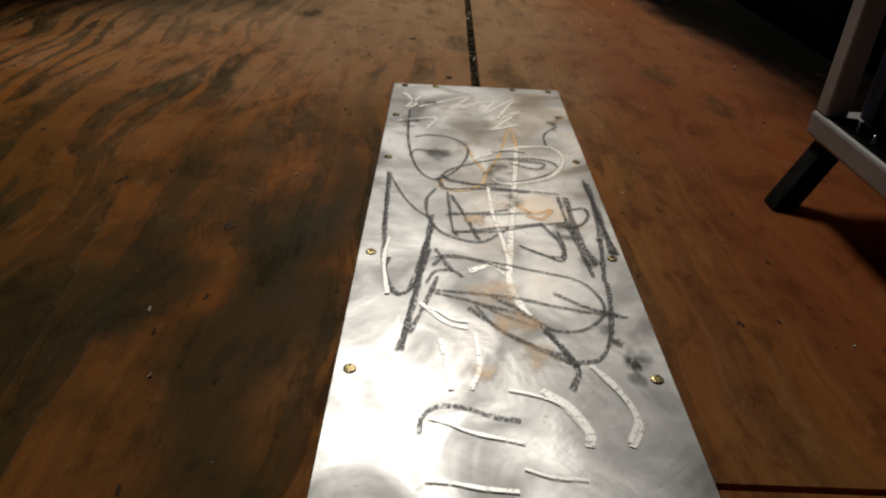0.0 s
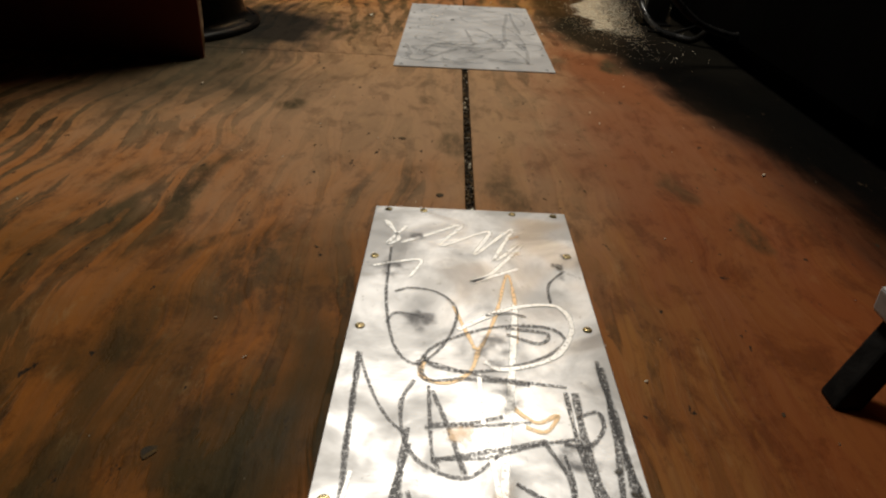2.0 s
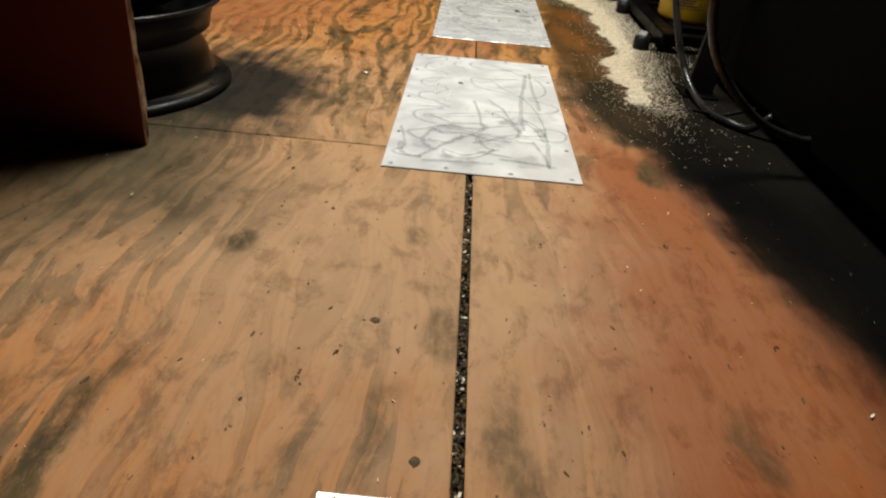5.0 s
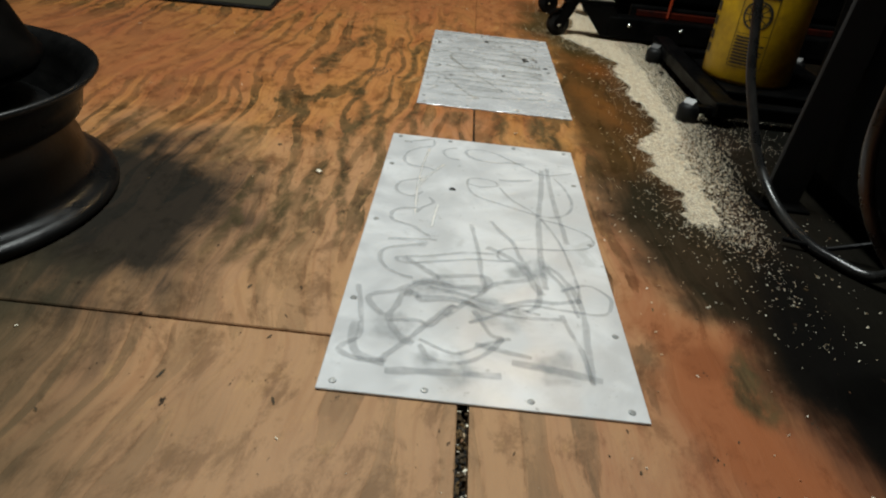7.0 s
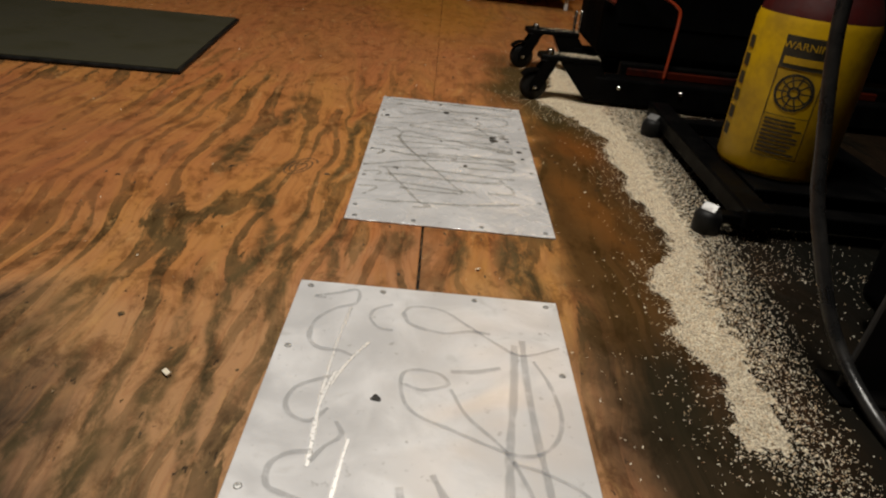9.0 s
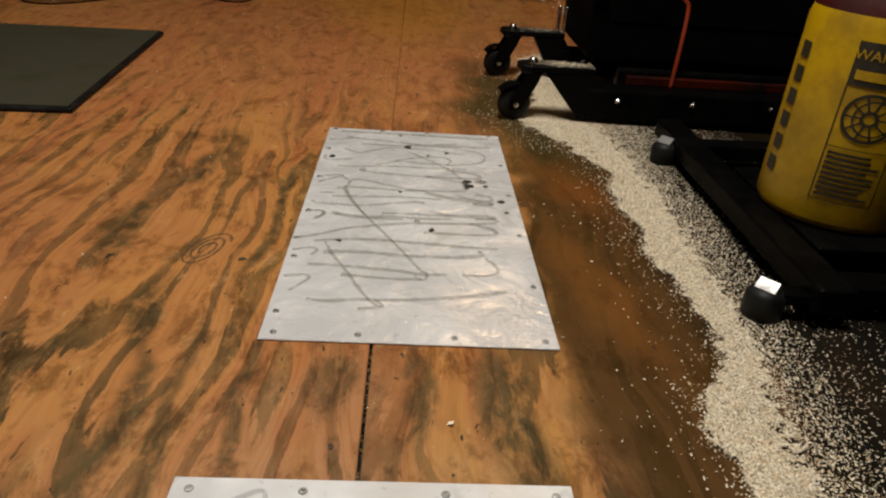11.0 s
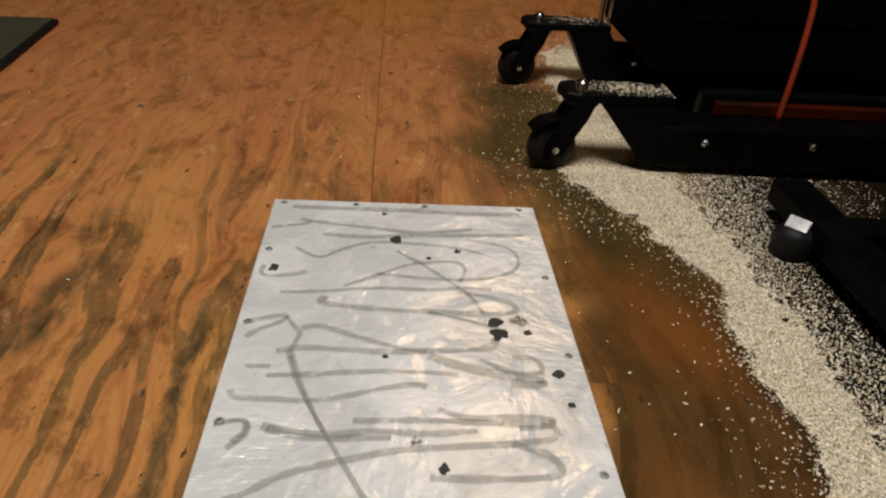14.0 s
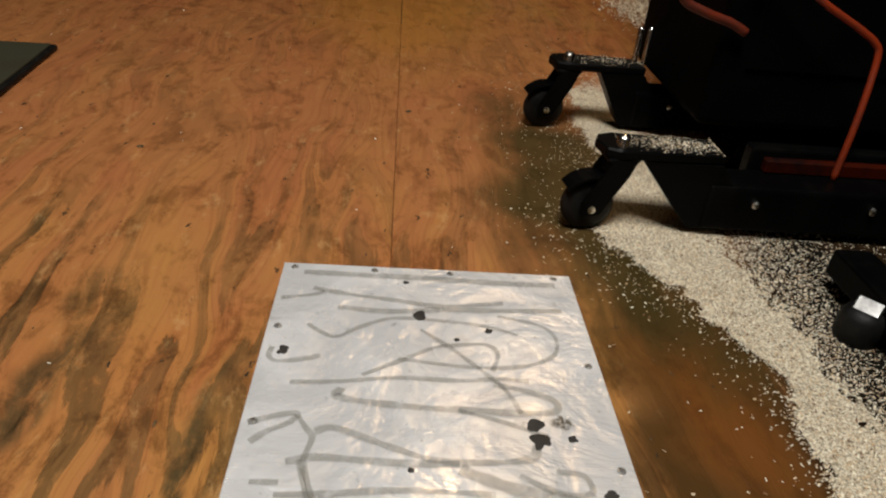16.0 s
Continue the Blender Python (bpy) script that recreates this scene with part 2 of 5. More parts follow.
# dark weathered streaks along the grain: from, to, half width, strength
STREAKS = [
    (-0.273, 1.00, -0.268, 1.09, 0.014, 0.7), (-0.222, 0.99, -0.205, 1.21, 0.016, 0.8), (-0.176, 0.97, -0.140, 1.02, 0.012, 0.7),
    (-0.306, 1.13, -0.300, 1.17, 0.016, 0.7), (-0.167, 1.45, -0.160, 1.48, 0.014, 0.6), (0.088, 1.28, 0.086, 1.33, 0.018, 0.6), (0.041, 1.15, 0.040, 1.20, 0.018, 0.5),
    (0.158, 1.11, 0.152, 1.20, 0.020, 0.6), (0.370, 1.15, 0.362, 1.22, 0.015, 0.6), (-0.098, 0.90, -0.092, 1.00, 0.034, 0.7), (0.425, 1.06, 0.420, 1.10, 0.014, 0.8),
    (-0.100, 1.93, -0.143, 2.39, 0.012, 0.8), (-0.160, 1.93, -0.142, 2.08, 0.013, 0.7), (-0.265, 2.22, -0.256, 2.36, 0.018, 0.7), (-0.090, 2.25, -0.107, 2.50, 0.010, 0.8),
    (-0.190, 1.92, -0.215, 2.22, 0.010, 0.8), (-0.125, 1.90, -0.165, 2.22, 0.009, 0.75), (-0.060, 1.98, -0.092, 2.30, 0.008, 0.8), (-0.050, 2.30, -0.068, 2.56, 0.009, 0.75),
    (-0.024, 3.04, -0.045, 2.66, 0.008, 0.85), (-0.175, 2.94, -0.172, 3.06, 0.020, 0.8), (-0.214, 2.74, -0.210, 2.85, 0.020, 0.7), (-0.186, 3.10, -0.180, 3.18, 0.014, 0.6),
    (0.005, 2.52, 0.006, 2.36, 0.010, 0.8), (0.157, 2.56, 0.157, 2.44, 0.015, 0.8), (0.237, 2.56, 0.252, 2.39, 0.026, 0.9), (0.079, 2.52, 0.077, 2.47, 0.018, 0.7),
    (-0.124, 2.66, -0.122, 2.57, 0.016, 0.8), (-0.112, 2.54, -0.092, 2.44, 0.014, 0.8), (-0.030, 0.78, -0.050, 0.62, 0.014, 0.8), (-0.154, 0.70, -0.160, 0.58, 0.022, 0.7),
    (-0.317, 1.66, -0.315, 1.69, 0.012, 0.7), (0.406, 1.76, 0.404, 1.81, 0.024, 0.9), (-0.170, 1.46, -0.165, 1.49, 0.014, 0.6), (0.046, 1.48, 0.046, 1.51, 0.012, 0.6),
]

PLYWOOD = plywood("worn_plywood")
SUBFLOOR = plain_worn("dark_dirt", (0.02, 0.016, 0.012), (0.05, 0.04, 0.03), 0.9, scale=9)
BLACK_STEEL = plain_worn("black_painted_steel", (0.0016, 0.0016, 0.0017), (0.005, 0.0045, 0.004), 0.40, scale=22, gloss=0.07)
RIM_BLACK = plain_worn("black_enamel", (0.005, 0.005, 0.005), (0.014, 0.013, 0.012), 0.34, scale=22, gloss=0.28)
BLACK_RUBBER = plain_worn("black_rubber", (0.005, 0.005, 0.005), (0.018, 0.017, 0.015), 0.5, scale=40, gloss=0.25)
MATTE_BLACK = plain_worn("matte_black_paint", (0.0012, 0.0012, 0.0012), (0.003, 0.003, 0.003), 0.7, scale=9, gloss=0.03)
RED_PAINT = plain_worn("red_brown_paint", (0.15, 0.019, 0.014), (0.085, 0.013, 0.010), 0.5, scale=6)
PLY_EDGE = plain_worn("raw_plywood_edge", (0.34, 0.22, 0.11), (0.09, 0.055, 0.03), 0.8, scale=45, amount=0.9, bump=0.002)
MAT_TOP = plain_worn("olive_grey_rubber", (0.036, 0.034, 0.016), (0.025, 0.023, 0.011), 0.75, scale=8)
YELLOW = plain_worn("yellow_paint", (0.58, 0.35, 0.005), (0.22, 0.125, 0.012), 0.42, scale=11, amount=0.6)
DIM_ORANGE = plain_worn("grimy_orange_paint", (0.045, 0.0055, 0.0016), (0.003, 0.003, 0.003), 0.55, scale=10, amount=0.95, gloss=0.06)
ORANGE = plain_worn("orange_red_paint", (0.27, 0.030, 0.006), (0.08, 0.02, 0.010), 0.4, scale=30)
FADED_ORANGE = plain_worn("faded_orange_paint", (0.15, 0.018, 0.004), (0.03, 0.008, 0.004), 0.45, scale=25)
GREY_PAINT = plain_worn("light_grey_paint", (0.55, 0.55, 0.55), (0.30, 0.29, 0.28), 0.45, scale=14)
CHROME = plain_worn("bright_zinc", (0.75, 0.74, 0.70), (0.4, 0.38, 0.34), 0.22, 1.0, scale=60)
DARK_WALL = plain_worn("dark_wall", (0.05, 0.046, 0.042), (0.03, 0.027, 0.025), 0.9, scale=2)


# ---- mesh helpers ----
def mesh_of(name, verts, faces, material, smooth=False):
    me = bpy.data.meshes.new(name)
    me.from_pydata([tuple(v) for v in verts], [], faces)
    me.materials.append(material)
    me.polygons.foreach_set("use_smooth", [smooth] * len(me.polygons))
    me.update()
    return me


def part(name, bm, material, parent=None, label="", smooth=False):
    me = bpy.data.meshes.new(name)
    bmesh.ops.recalc_face_normals(bm, faces=bm.faces)
    bm.to_mesh(me)
    bm.free()
    me.materials.append(material)
    me.polygons.foreach_set("use_smooth", [smooth] * len(me.polygons))
    ob = new(name, me)
    ob.parent = parent
    return tagged(ob, label)


def thing(name, x, y, z, label, category, group="", turn=0.0, kind=""):
    ob = new(name)
    ob.matrix_basis = pose(x, y, z, 0, 0, turn)
    return tagged(ob, label, category, group, kind)


def box(lo, hi, bevel=0.0, segments=2, bm=None, m=None):
    bm = bm or bmesh.new()
    lo, hi = Vector(lo), Vector(hi)
    made = bmesh.ops.create_cube(bm, size=1.0, matrix=Matrix.LocRotScale((lo + hi) / 2, None, hi - lo))["verts"]
    if bevel:
        edges = list({e for v in made for e in v.link_edges})
        made = list({v for f in bmesh.ops.bevel(bm, geom=edges, offset=bevel, segments=segments, affect="EDGES", profile=0.5)["faces"] for v in f.verts} | {v for v in made if v.is_valid})
    if m is not None:
        bmesh.ops.transform(bm, matrix=m, verts=made)
    return bm


def lathe(profile, steps=48, m=None, bm=None):
    """A turned body: (radius, height) pairs round z."""
    bm = bm or bmesh.new()
    m = m or Matrix()
    rings = []
    for r, z in profile:
        if r < 1e-6:
            rings.append([bm.verts.new(m @ Vector((0, 0, z)))])
        else:
            rings.append([bm.verts.new(m @ Vector((r * math.cos(a), r * math.sin(a), z))) for a in np.linspace(0, 2 * math.pi, steps, endpoint=False)])
    for a, b in zip(rings, rings[1:]):
        for i in range(steps):
            j = (i + 1) % steps
            if len(a) == 1 and len(b) == 1:
                continue
            if len(a) == 1:
                bm.faces.new((a[0], b[i], b[j]))
            elif len(b) == 1:
                bm.faces.new((a[i], a[j], b[0]))
            else:
                bm.faces.new((a[i], a[j], b[j], b[i]))
    return bm


def smooth_path(points, steps=10):
    """Catmull-Rom through points."""
    p = [Vector(q) for q in points]
    p = [p[0] * 2 - p[1]] + p + [p[-1] * 2 - p[-2]]
    out = []
    for a, b, c, d in zip(p, p[1:], p[2:], p[3:]):
        for k in range(steps):
            t = k / steps
            out.append(0.5 * (2 * b + (c - a) * t + (2 * a - 5 * b + 4 * c - d) * t * t + (3 * b - a - 3 * c + d) * t ** 3))
    return out + [p[-2]]


def tube(points, radius, sides=10, bm=None):
    bm = bm or bmesh.new()
    rings, up = [], Vector((0, 0, 1))
    for i, p in enumerate(points):
        way = (points[min(i + 1, len(points) - 1)] - points[max(i - 1, 0)]).normalized()
        side = way.cross(up)
        side = side.normalized() if side.length > 1e-3 else Vector((1, 0, 0))
        top = side.cross(way).normalized()
        up = top
        rings.append([bm.verts.new(p + radius * (math.cos(a) * side + math.sin(a) * top)) for a in np.linspace(0, 2 * math.pi, sides, endpoint=False)])
    for a, b in zip(rings, rings[1:]):
        for i in range(sides):
            bm.faces.new((a[i], a[(i + 1) % sides], b[(i + 1) % sides], b[i]))
    bm.faces.new(rings[0]), bm.faces.new(rings[-1])
    return bm


def spin(axis, degrees):
    return Matrix.Rotation(radians(degrees), 4, axis)


# ---- setting ----
SEAM_X = 0.110
ground = part("ground", box((-6, -4, -0.30), (6, 12, -0.019)), SUBFLOOR)
tagged(ground, "dark dirty slab under the plywood floor", "ground", kind="structure")
for name, lo, hi in (("wall_south", (-6, -4.2, -0.3), (6, -4, 3.12)), ("wall_north", (-6, 12, -0.3), (6, 12.2, 3.12)), ("wall_west", (-6.2, -4.2, -0.3), (-6, 12.2, 3.12)), ("wall_east", (6, -4.2, -0.3), (6.2, 12.2, 3.12))):
    tagged(part(name, box(lo, hi), DARK_WALL), "dark plain wall of the unlit hall", "wall", kind="structure")
tagged(part("ceiling", box((-6.2, -4.2, 3.12), (6.2, 12.2, 3.3)), DARK_WALL), "dark plain ceiling of the hall", "ceiling", kind="structure")


def metal_plate(name, x, y, wide, long, material, label, turn=0.0):
    ob = thing(name, x, y, 0.0, label, "metal plate", "metal plates along the floor seam", turn)
    part("sheet", box((0, 0, 0.0002), (wide, long, 0.0026), 0.0006, 1), material, ob)
    return ob


def aluminium(name, low, high, metal, rough, wavy):
    n = Nodes(name)
    at = n.local()
    brush = n.noise(n.vec("MULTIPLY", at, (0.15, 3.0, 1.0)), 120.0, 3, 0.6)
    cloud, fine = n.noise(at, 9.0, 5, 0.6, 0.5), n.noise(at, 90.0, 4, 0.7)
    film = n.noise(n.vec("ADD", at, (5.0, 0.0, 0.0)), 14.0, 4, 0.5, 1.2)
    col = n.mix(n.ease(cloud, 0.38, 0.66), (low, low, low * 1.01), (high, high, high * 1.01))
    col = n.mix(n.math("MULTIPLY", n.ease(fine, 0.62, 0.72), 0.5), col, (0.25, 0.24, 0.22))
    col = n.mix(n.math("MULTIPLY", n.ease(film, 0.60, 0.70), 0.3), col, (0.36, 0.35, 0.32))
    n.bump(n.math("ADD", n.math("MULTIPLY", brush, 0.10), n.math("ADD", n.math("MULTIPLY", cloud, 2.0), film)), wavy, 0.5)
    return n.done(col, n.ease(film, 0.35, 0.65, rough * 0.75, rough * 1.25), metal)


ALUMINIUM = aluminium("scuffed_aluminium", 0.50, 0.93, 0.88, 0.47, 0.0009)
PALE_METAL = aluminium("pale_oxidised_aluminium", 0.66, 0.81, 0.16, 0.42, 0.0012)
FILM_METAL = aluminium("film_covered_aluminium", 0.72, 0.88, 0.25, 0.27, 0.0085)
plate_a = metal_plate("metal_plate", 0.003, 0.40, 0.213, 0.700, ALUMINIUM, "narrow scribbled aluminium plate screwed over the floor seam")
plate_b = metal_plate("metal_plate", -0.027, 1.718, 0.311, 0.664, PALE_METAL, "white-grey scribbled aluminium plate on the plywood floor")
plate_c = metal_plate("metal_plate", -0.001, 2.563, 0.309, 0.648, FILM_METAL, "scuffed aluminium plate with grey zigzag marks on the floor")

# red board
board = thing("painted_board", -0.385, 1.71, 0.0, "red-brown painted plywood board standing on edge on the floor", "board")
part("panel", box((-1.25, 0.0, 0.0), (0.0, 0.003, 1.25)), RED_PAINT, board)
core = bmesh.new()
rows = []
for k in range(46):
    z = 1.25 * k / 45
    chip = [random.uniform(-0.007, 0.0) if random.random() < 0.6 else 0.0 for _ in range(4)]
    rows.append([core.verts.new(q) for q in ((-1.25, 0.0031, z), (-1.25, 0.026, z), (chip[3] - 0.002, 0.026, z), (chip[2], 0.018, z), (chip[1], 0.010, z), (chip[0] - 0.001, 0.0031, z))])
for a, b in zip(rows, rows[1:]):
    for q in range(6):
        core.faces.new((a[q], a[(q + 1) % 6], b[(q + 1) % 6], b[q]))
core.faces.new(rows[0]), core.faces.new(rows[-1])
part("core", core, PLY_EDGE, board, "chipped raw plywood edge")

# steel wheel
wheel = thing("truck_rim", -0.605, 2.0, 0.0, "black steel wheel rim lying flat on the dirty floor", "wheel rim")
R = 0.243
part("barrel", lathe([(R - .010, .004), (R + .002, 0.0), (R + .006, .006), (R + .004, .013), (R - .008, .017), (R - .022, .022), (R - .027, .034), (R - .034, .062), (R - .048, .090), (R - .046, .097), (R - .026, .106), (R - .023, .125), (R - .018, .142), (R - .005, .151), (R, .157), (R - .004, .161), (R - .018, .152), (R - .028, .135), (R - .033, .112), (R - .054, .096), (R - .056, .088), (R - .040, .060), (R - .033, .03), (R - .024, .014), (R - .010, .004)], 72), RIM_BLACK, wheel, smooth=True)

# mat
mat = thing("rubber_mat", -0.46, 3.215, 0.0, "olive-grey rubber floor mat with black edges", "mat", turn=4.0)
part("edge", box((-1.1, 0.0, 0.0), (0.0, 0.66, 0.010), 0.004), BLACK_RUBBER, mat)
part("top", box((-1.094, 0.008, 0.009), (-0.008, 0.652, 0.013), 0.001), MAT_TOP, mat)

# ---- marks and screws on the plates ----
def ink(name, colour, dense, scale=260.0, metal=0.0, lo=0.32, hi=0.58):
    """Marker or paint dragged over rough metal: thin, broken film."""
    n = Nodes(name)
    at = n.local()
    gaps = n.noise(n.vec("MULTIPLY", at, (1.0, 1.0, 0.0)), scale, 3, 0.6)
    across = n.tree.nodes.new("ShaderNodeSeparateXYZ")
    n.link(n.tree.nodes.new("ShaderNodeTexCoord").outputs["UV"], across.inputs[0])
    rim = n.ease(n.math("MINIMUM", across.outputs[0], n.math("SUBTRACT", 1.0, across.outputs[0])), 0.0, 0.24)
    n.link(n.math("MULTIPLY", n.math("MULTIPLY", n.ease(gaps, lo, hi), dense), rim), n.bsdf.inputs["Alpha"])
    return n.done(colour, 0.48 if metal else 0.6, metal)


INKS = {"dark": ink("dark_marker", (0.11, 0.11, 0.115), 0.80, scale=430.0, metal=0.6), "white": ink("white_marker_and_glint", (0.99, 0.99, 0.98), 1.0, scale=300.0, metal=0.88, lo=0.24, hi=0.50), "orange": ink("orange_paint_marker", (0.97, 0.72, 0.44), 0.85, metal=0.7, lo=0.25, hi=0.5), "grey": ink("grey_marker", (0.27, 0.26, 0.225), 0.40, scale=75.0, lo=0.12, hi=0.56), "pale": ink("faded_grey_marker", (0.30, 0.305, 0.31), 0.29, scale=60.0, lo=0.12, hi=0.56), "beige": ink("beige_paint_smear", (0.95, 0.70, 0.46), 0.60, scale=38.0, metal=0.5, lo=0.30, hi=0.70), "haze": ink("grey_rubbed_film", (0.42, 0.425, 0.43), 0.45, scale=24.0, lo=0.34, hi=0.70), "soot": ink("dark_hand_smear", (0.12, 0.12, 0.13), 0.72, scale=40.0, metal=0.5, lo=0.38, hi=0.70), "brown": ink("brown_grime", (0.10, 0.075, 0.04), 0.75)}
GRIME = plain_worn("black_tar", (0.02, 0.018, 0.016), (0.06, 0.05, 0.04), 0.6, scale=60)
DARK_BITS = plain_worn("dark_bits", (0.045, 0.030, 0.014), (0.34, 0.20, 0.07), 0.9, scale=150)
BRASS = plain_worn("brassy_zinc", (0.62, 0.50, 0.26), (0.28, 0.22, 0.12), 0.3, 1.0, scale=80)
CAP = plain_worn("worn_cap_steel", (0.22, 0.22, 0.215), (0.10, 0.09, 0.085), 0.40, 1.0, scale=60)
ZINC = plain_worn("dull_zinc", (0.50, 0.50, 0.49), (0.20, 0.19, 0.18), 0.5, 1.0, scale=80)


def ribbon(points, width, z=0.0031):
    """A flat stroke along points, of slightly uneven width."""
    bm = bmesh.new()
    p = smooth_path([(x, y, z) for x, y in points], 8)
    last, layer = None, bm.loops.layers.uv.new("across")
    for i, q in enumerate(p):
        way = p[min(i + 1, len(p) - 1)] - p[max(i - 1, 0)]
        side = Vector((-way.y, way.x, 0)).normalized() * width * 0.58 * (0.8 + 0.35 * noise.noise(q * 60))
        pair = (bm.verts.new(q + side), bm.verts.new(q - side))
        if last:
            for loop, u in zip(bm.faces.new((*last, pair[1], pair[0])).loops, (0, 1, 1, 0)):
                loop[layer].uv = (u, 0.5)
        last = pair
    return bm


def screw_mesh(material):
    """A countersunk cross-head screw, its cross cut in."""
    r = 0.0052
    bm = lathe([(r, 0.0), (r, 0.0008), (r * 0.86, 0.0016), (r * 0.45, 0.0019), (r * 0.40, 0.0007), (0.0, 0.0006)], 14)
    for turn in (0, 90):
        box((-r * 0.62, -0.0006, 0.0012), (r * 0.62, 0.0006, 0.00195), bm=bm, m=spin("Z", turn))
    bmesh.ops.recalc_face_normals(bm, faces=bm.faces)
    me = bpy.data.meshes.new("screw")
    bm.to_mesh(me)
    bm.free()
    me.materials.append(material)
    return me


SCREWS = (screw_mesh(BRASS), screw_mesh(ZINC))


def screws(plate, spots, me, size=1.0):
    for n, (x, y) in enumerate(spots):
        ob = new("screw", me)
        ob.parent = plate
        ob.matrix_basis = pose(x, y, 0.0025, random.uniform(-4, 4), random.uniform(-4, 4), random.uniform(0, 90)) @ Matrix.Scale(size, 4)


screws(plate_a, [(0.010, y) for y in (0.02, 0.149, 0.286, 0.468, 0.586)] + [(0.202, y) for y in (0.02, 0.15, 0.291, 0.476, 0.601)] + [(x, 0.692) for x in (0.015, 0.054, 0.153, 0.199)], SCREWS[0], 0.8)
screws(plate_b, [(0.012, y) for y in (0.15, 0.34, 0.53)] + [(0.299, y) for y in (0.13, 0.33, 0.52)] + [(x, 0.012) for x in (0.014, 0.10, 0.20, 0.295)] + [(x, 0.652) for x in (0.014, 0.10, 0.21, 0.297)], SCREWS[1], 0.7)
screws(plate_c, [(0.010, y) for y in (0.05, 0.17, 0.30, 0.42, 0.54)] + [(0.298, y) for y in (0.12, 0.25, 0.38, 0.50)] + [(x, 0.640) for x in (0.012, 0.096, 0.177, 0.29)] + [(x, 0.012) for x in (0.014, 0.10, 0.20, 0.295)], SCREWS[1], 0.7)

# hand-drawn strokes on the narrow plate
def stroke(kind, *points):
    wide = {"dark": 0.0042, "white": 0.0062, "orange": 0.0052}[kind] * random.uniform(0.75, 1.3)
    part("scribble", ribbon(points, wide, z=0.0031 + random.uniform(0, 0.0002)), INKS[kind], plate_a, f"{kind} marker stroke")


stroke("dark", (0.013, 0.433), (0.015, 0.379), (0.017, 0.328))
stroke("dark", (0.016, 0.424), (0.029, 0.386), (0.042, 0.36), (0.054, 0.346))
stroke("dark", (0.059, 0.336), (0.052, 0.294), (0.047, 0.238), (0.043, 0.204), (0.041, 0.168))
stroke("dark", (0.057, 0.295), (0.049, 0.253), (0.038, 0.23), (0.028, 0.237), (0.023, 0.259), (0.025, 0.279))
stroke("dark", (0.025, 0.605), (0.028, 0.512), (0.041, 0.442), (0.061, 0.421), (0.083, 0.453), (0.091, 0.496), (0.075, 0.523), (0.05, 0.53), (0.035, 0.523))
stroke("dark", (0.061, 0.419), (0.075, 0.446), (0.121, 0.473), (0.168, 0.476), (0.18, 0.456), (0.152, 0.43), (0.107, 0.414), (0.074, 0.418), (0.064, 0.432))
stroke("dark", (0.061, 0.425), (0.069, 0.402), (0.101, 0.405), (0.146, 0.401))
stroke("dark", (0.059, 0.401), (0.051, 0.377), (0.055, 0.341), (0.069, 0.318), (0.097, 0.308), (0.122, 0.332))
stroke("dark", (0.07, 0.396), (0.074, 0.333), (0.079, 0.314))
stroke("dark", (0.073, 0.39), (0.086, 0.349), (0.096, 0.311))
stroke("dark", (0.072, 0.355), (0.099, 0.357), (0.125, 0.366))
stroke("dark", (0.074, 0.321), (0.103, 0.329), (0.153, 0.343))
stroke("dark", (0.172, 0.394), (0.174, 0.341), (0.179, 0.296), (0.182, 0.263))
stroke("dark", (0.202, 0.433), (0.203, 0.364), (0.205, 0.325), (0.208, 0.296))
stroke("dark", (0.176, 0.367), (0.192, 0.374), (0.194, 0.358), (0.181, 0.34), (0.164, 0.341))
stroke("dark", (0.06, 0.282), (0.074, 0.286), (0.101, 0.279), (0.139, 0.268), (0.172, 0.255), (0.183, 0.223), (0.167, 0.199), (0.145, 0.195), (0.113, 0.208), (0.09, 0.224), (0.061, 0.234))
stroke("dark", (0.055, 0.246), (0.061, 0.262), (0.074, 0.264), (0.082, 0.256))
stroke("dark", (0.057, 0.238), (0.115, 0.232), (0.155, 0.221), (0.198, 0.213))
stroke("dark", (0.129, 0.305), (0.147, 0.293), (0.161, 0.284), (0.166, 0.303), (0.163, 0.331))
stroke("dark", (0.085, 0.217), (0.112, 0.189), (0.133, 0.173), (0.153, 0.158), (0.147, 0.137))
stroke("dark", (0.099, 0.235), (0.122, 0.216), (0.142, 0.185), (0.154, 0.159))
stroke("dark", (0.055, 0.097), (0.056, 0.11), (0.065, 0.119), (0.08, 0.119), (0.096, 0.113), (0.113, 0.11))
stroke("dark", (0.175, 0.513), (0.177, 0.545), (0.195, 0.572))
stroke("dark", (0.154, 0.163), (0.169, 0.167), (0.18, 0.188), (0.188, 0.227), (0.191, 0.256))
stroke("white", (0.015, 0.664), (0.031, 0.625), (0.021, 0.614), (0.037, 0.652))
stroke("white", (0.035, 0.616), (0.062, 0.635), (0.097, 0.66), (0.075, 0.612), (0.125, 0.648), (0.109, 0.597), (0.15, 0.655), (0.128, 0.587), (0.157, 0.622), (0.126, 0.564), (0.106, 0.545), (0.15, 0.572))
stroke("white", (0.011, 0.567), (0.03, 0.575), (0.056, 0.581), (0.047, 0.549))
stroke("white", (0.092, 0.468), (0.135, 0.501), (0.178, 0.51), (0.189, 0.478), (0.169, 0.436), (0.129, 0.418), (0.113, 0.426))
stroke("white", (0.143, 0.509), (0.131, 0.39), (0.121, 0.3), (0.117, 0.251), (0.124, 0.219), (0.137, 0.194))
stroke("white", (0.108, 0.411), (0.11, 0.356), (0.116, 0.308), (0.119, 0.274))
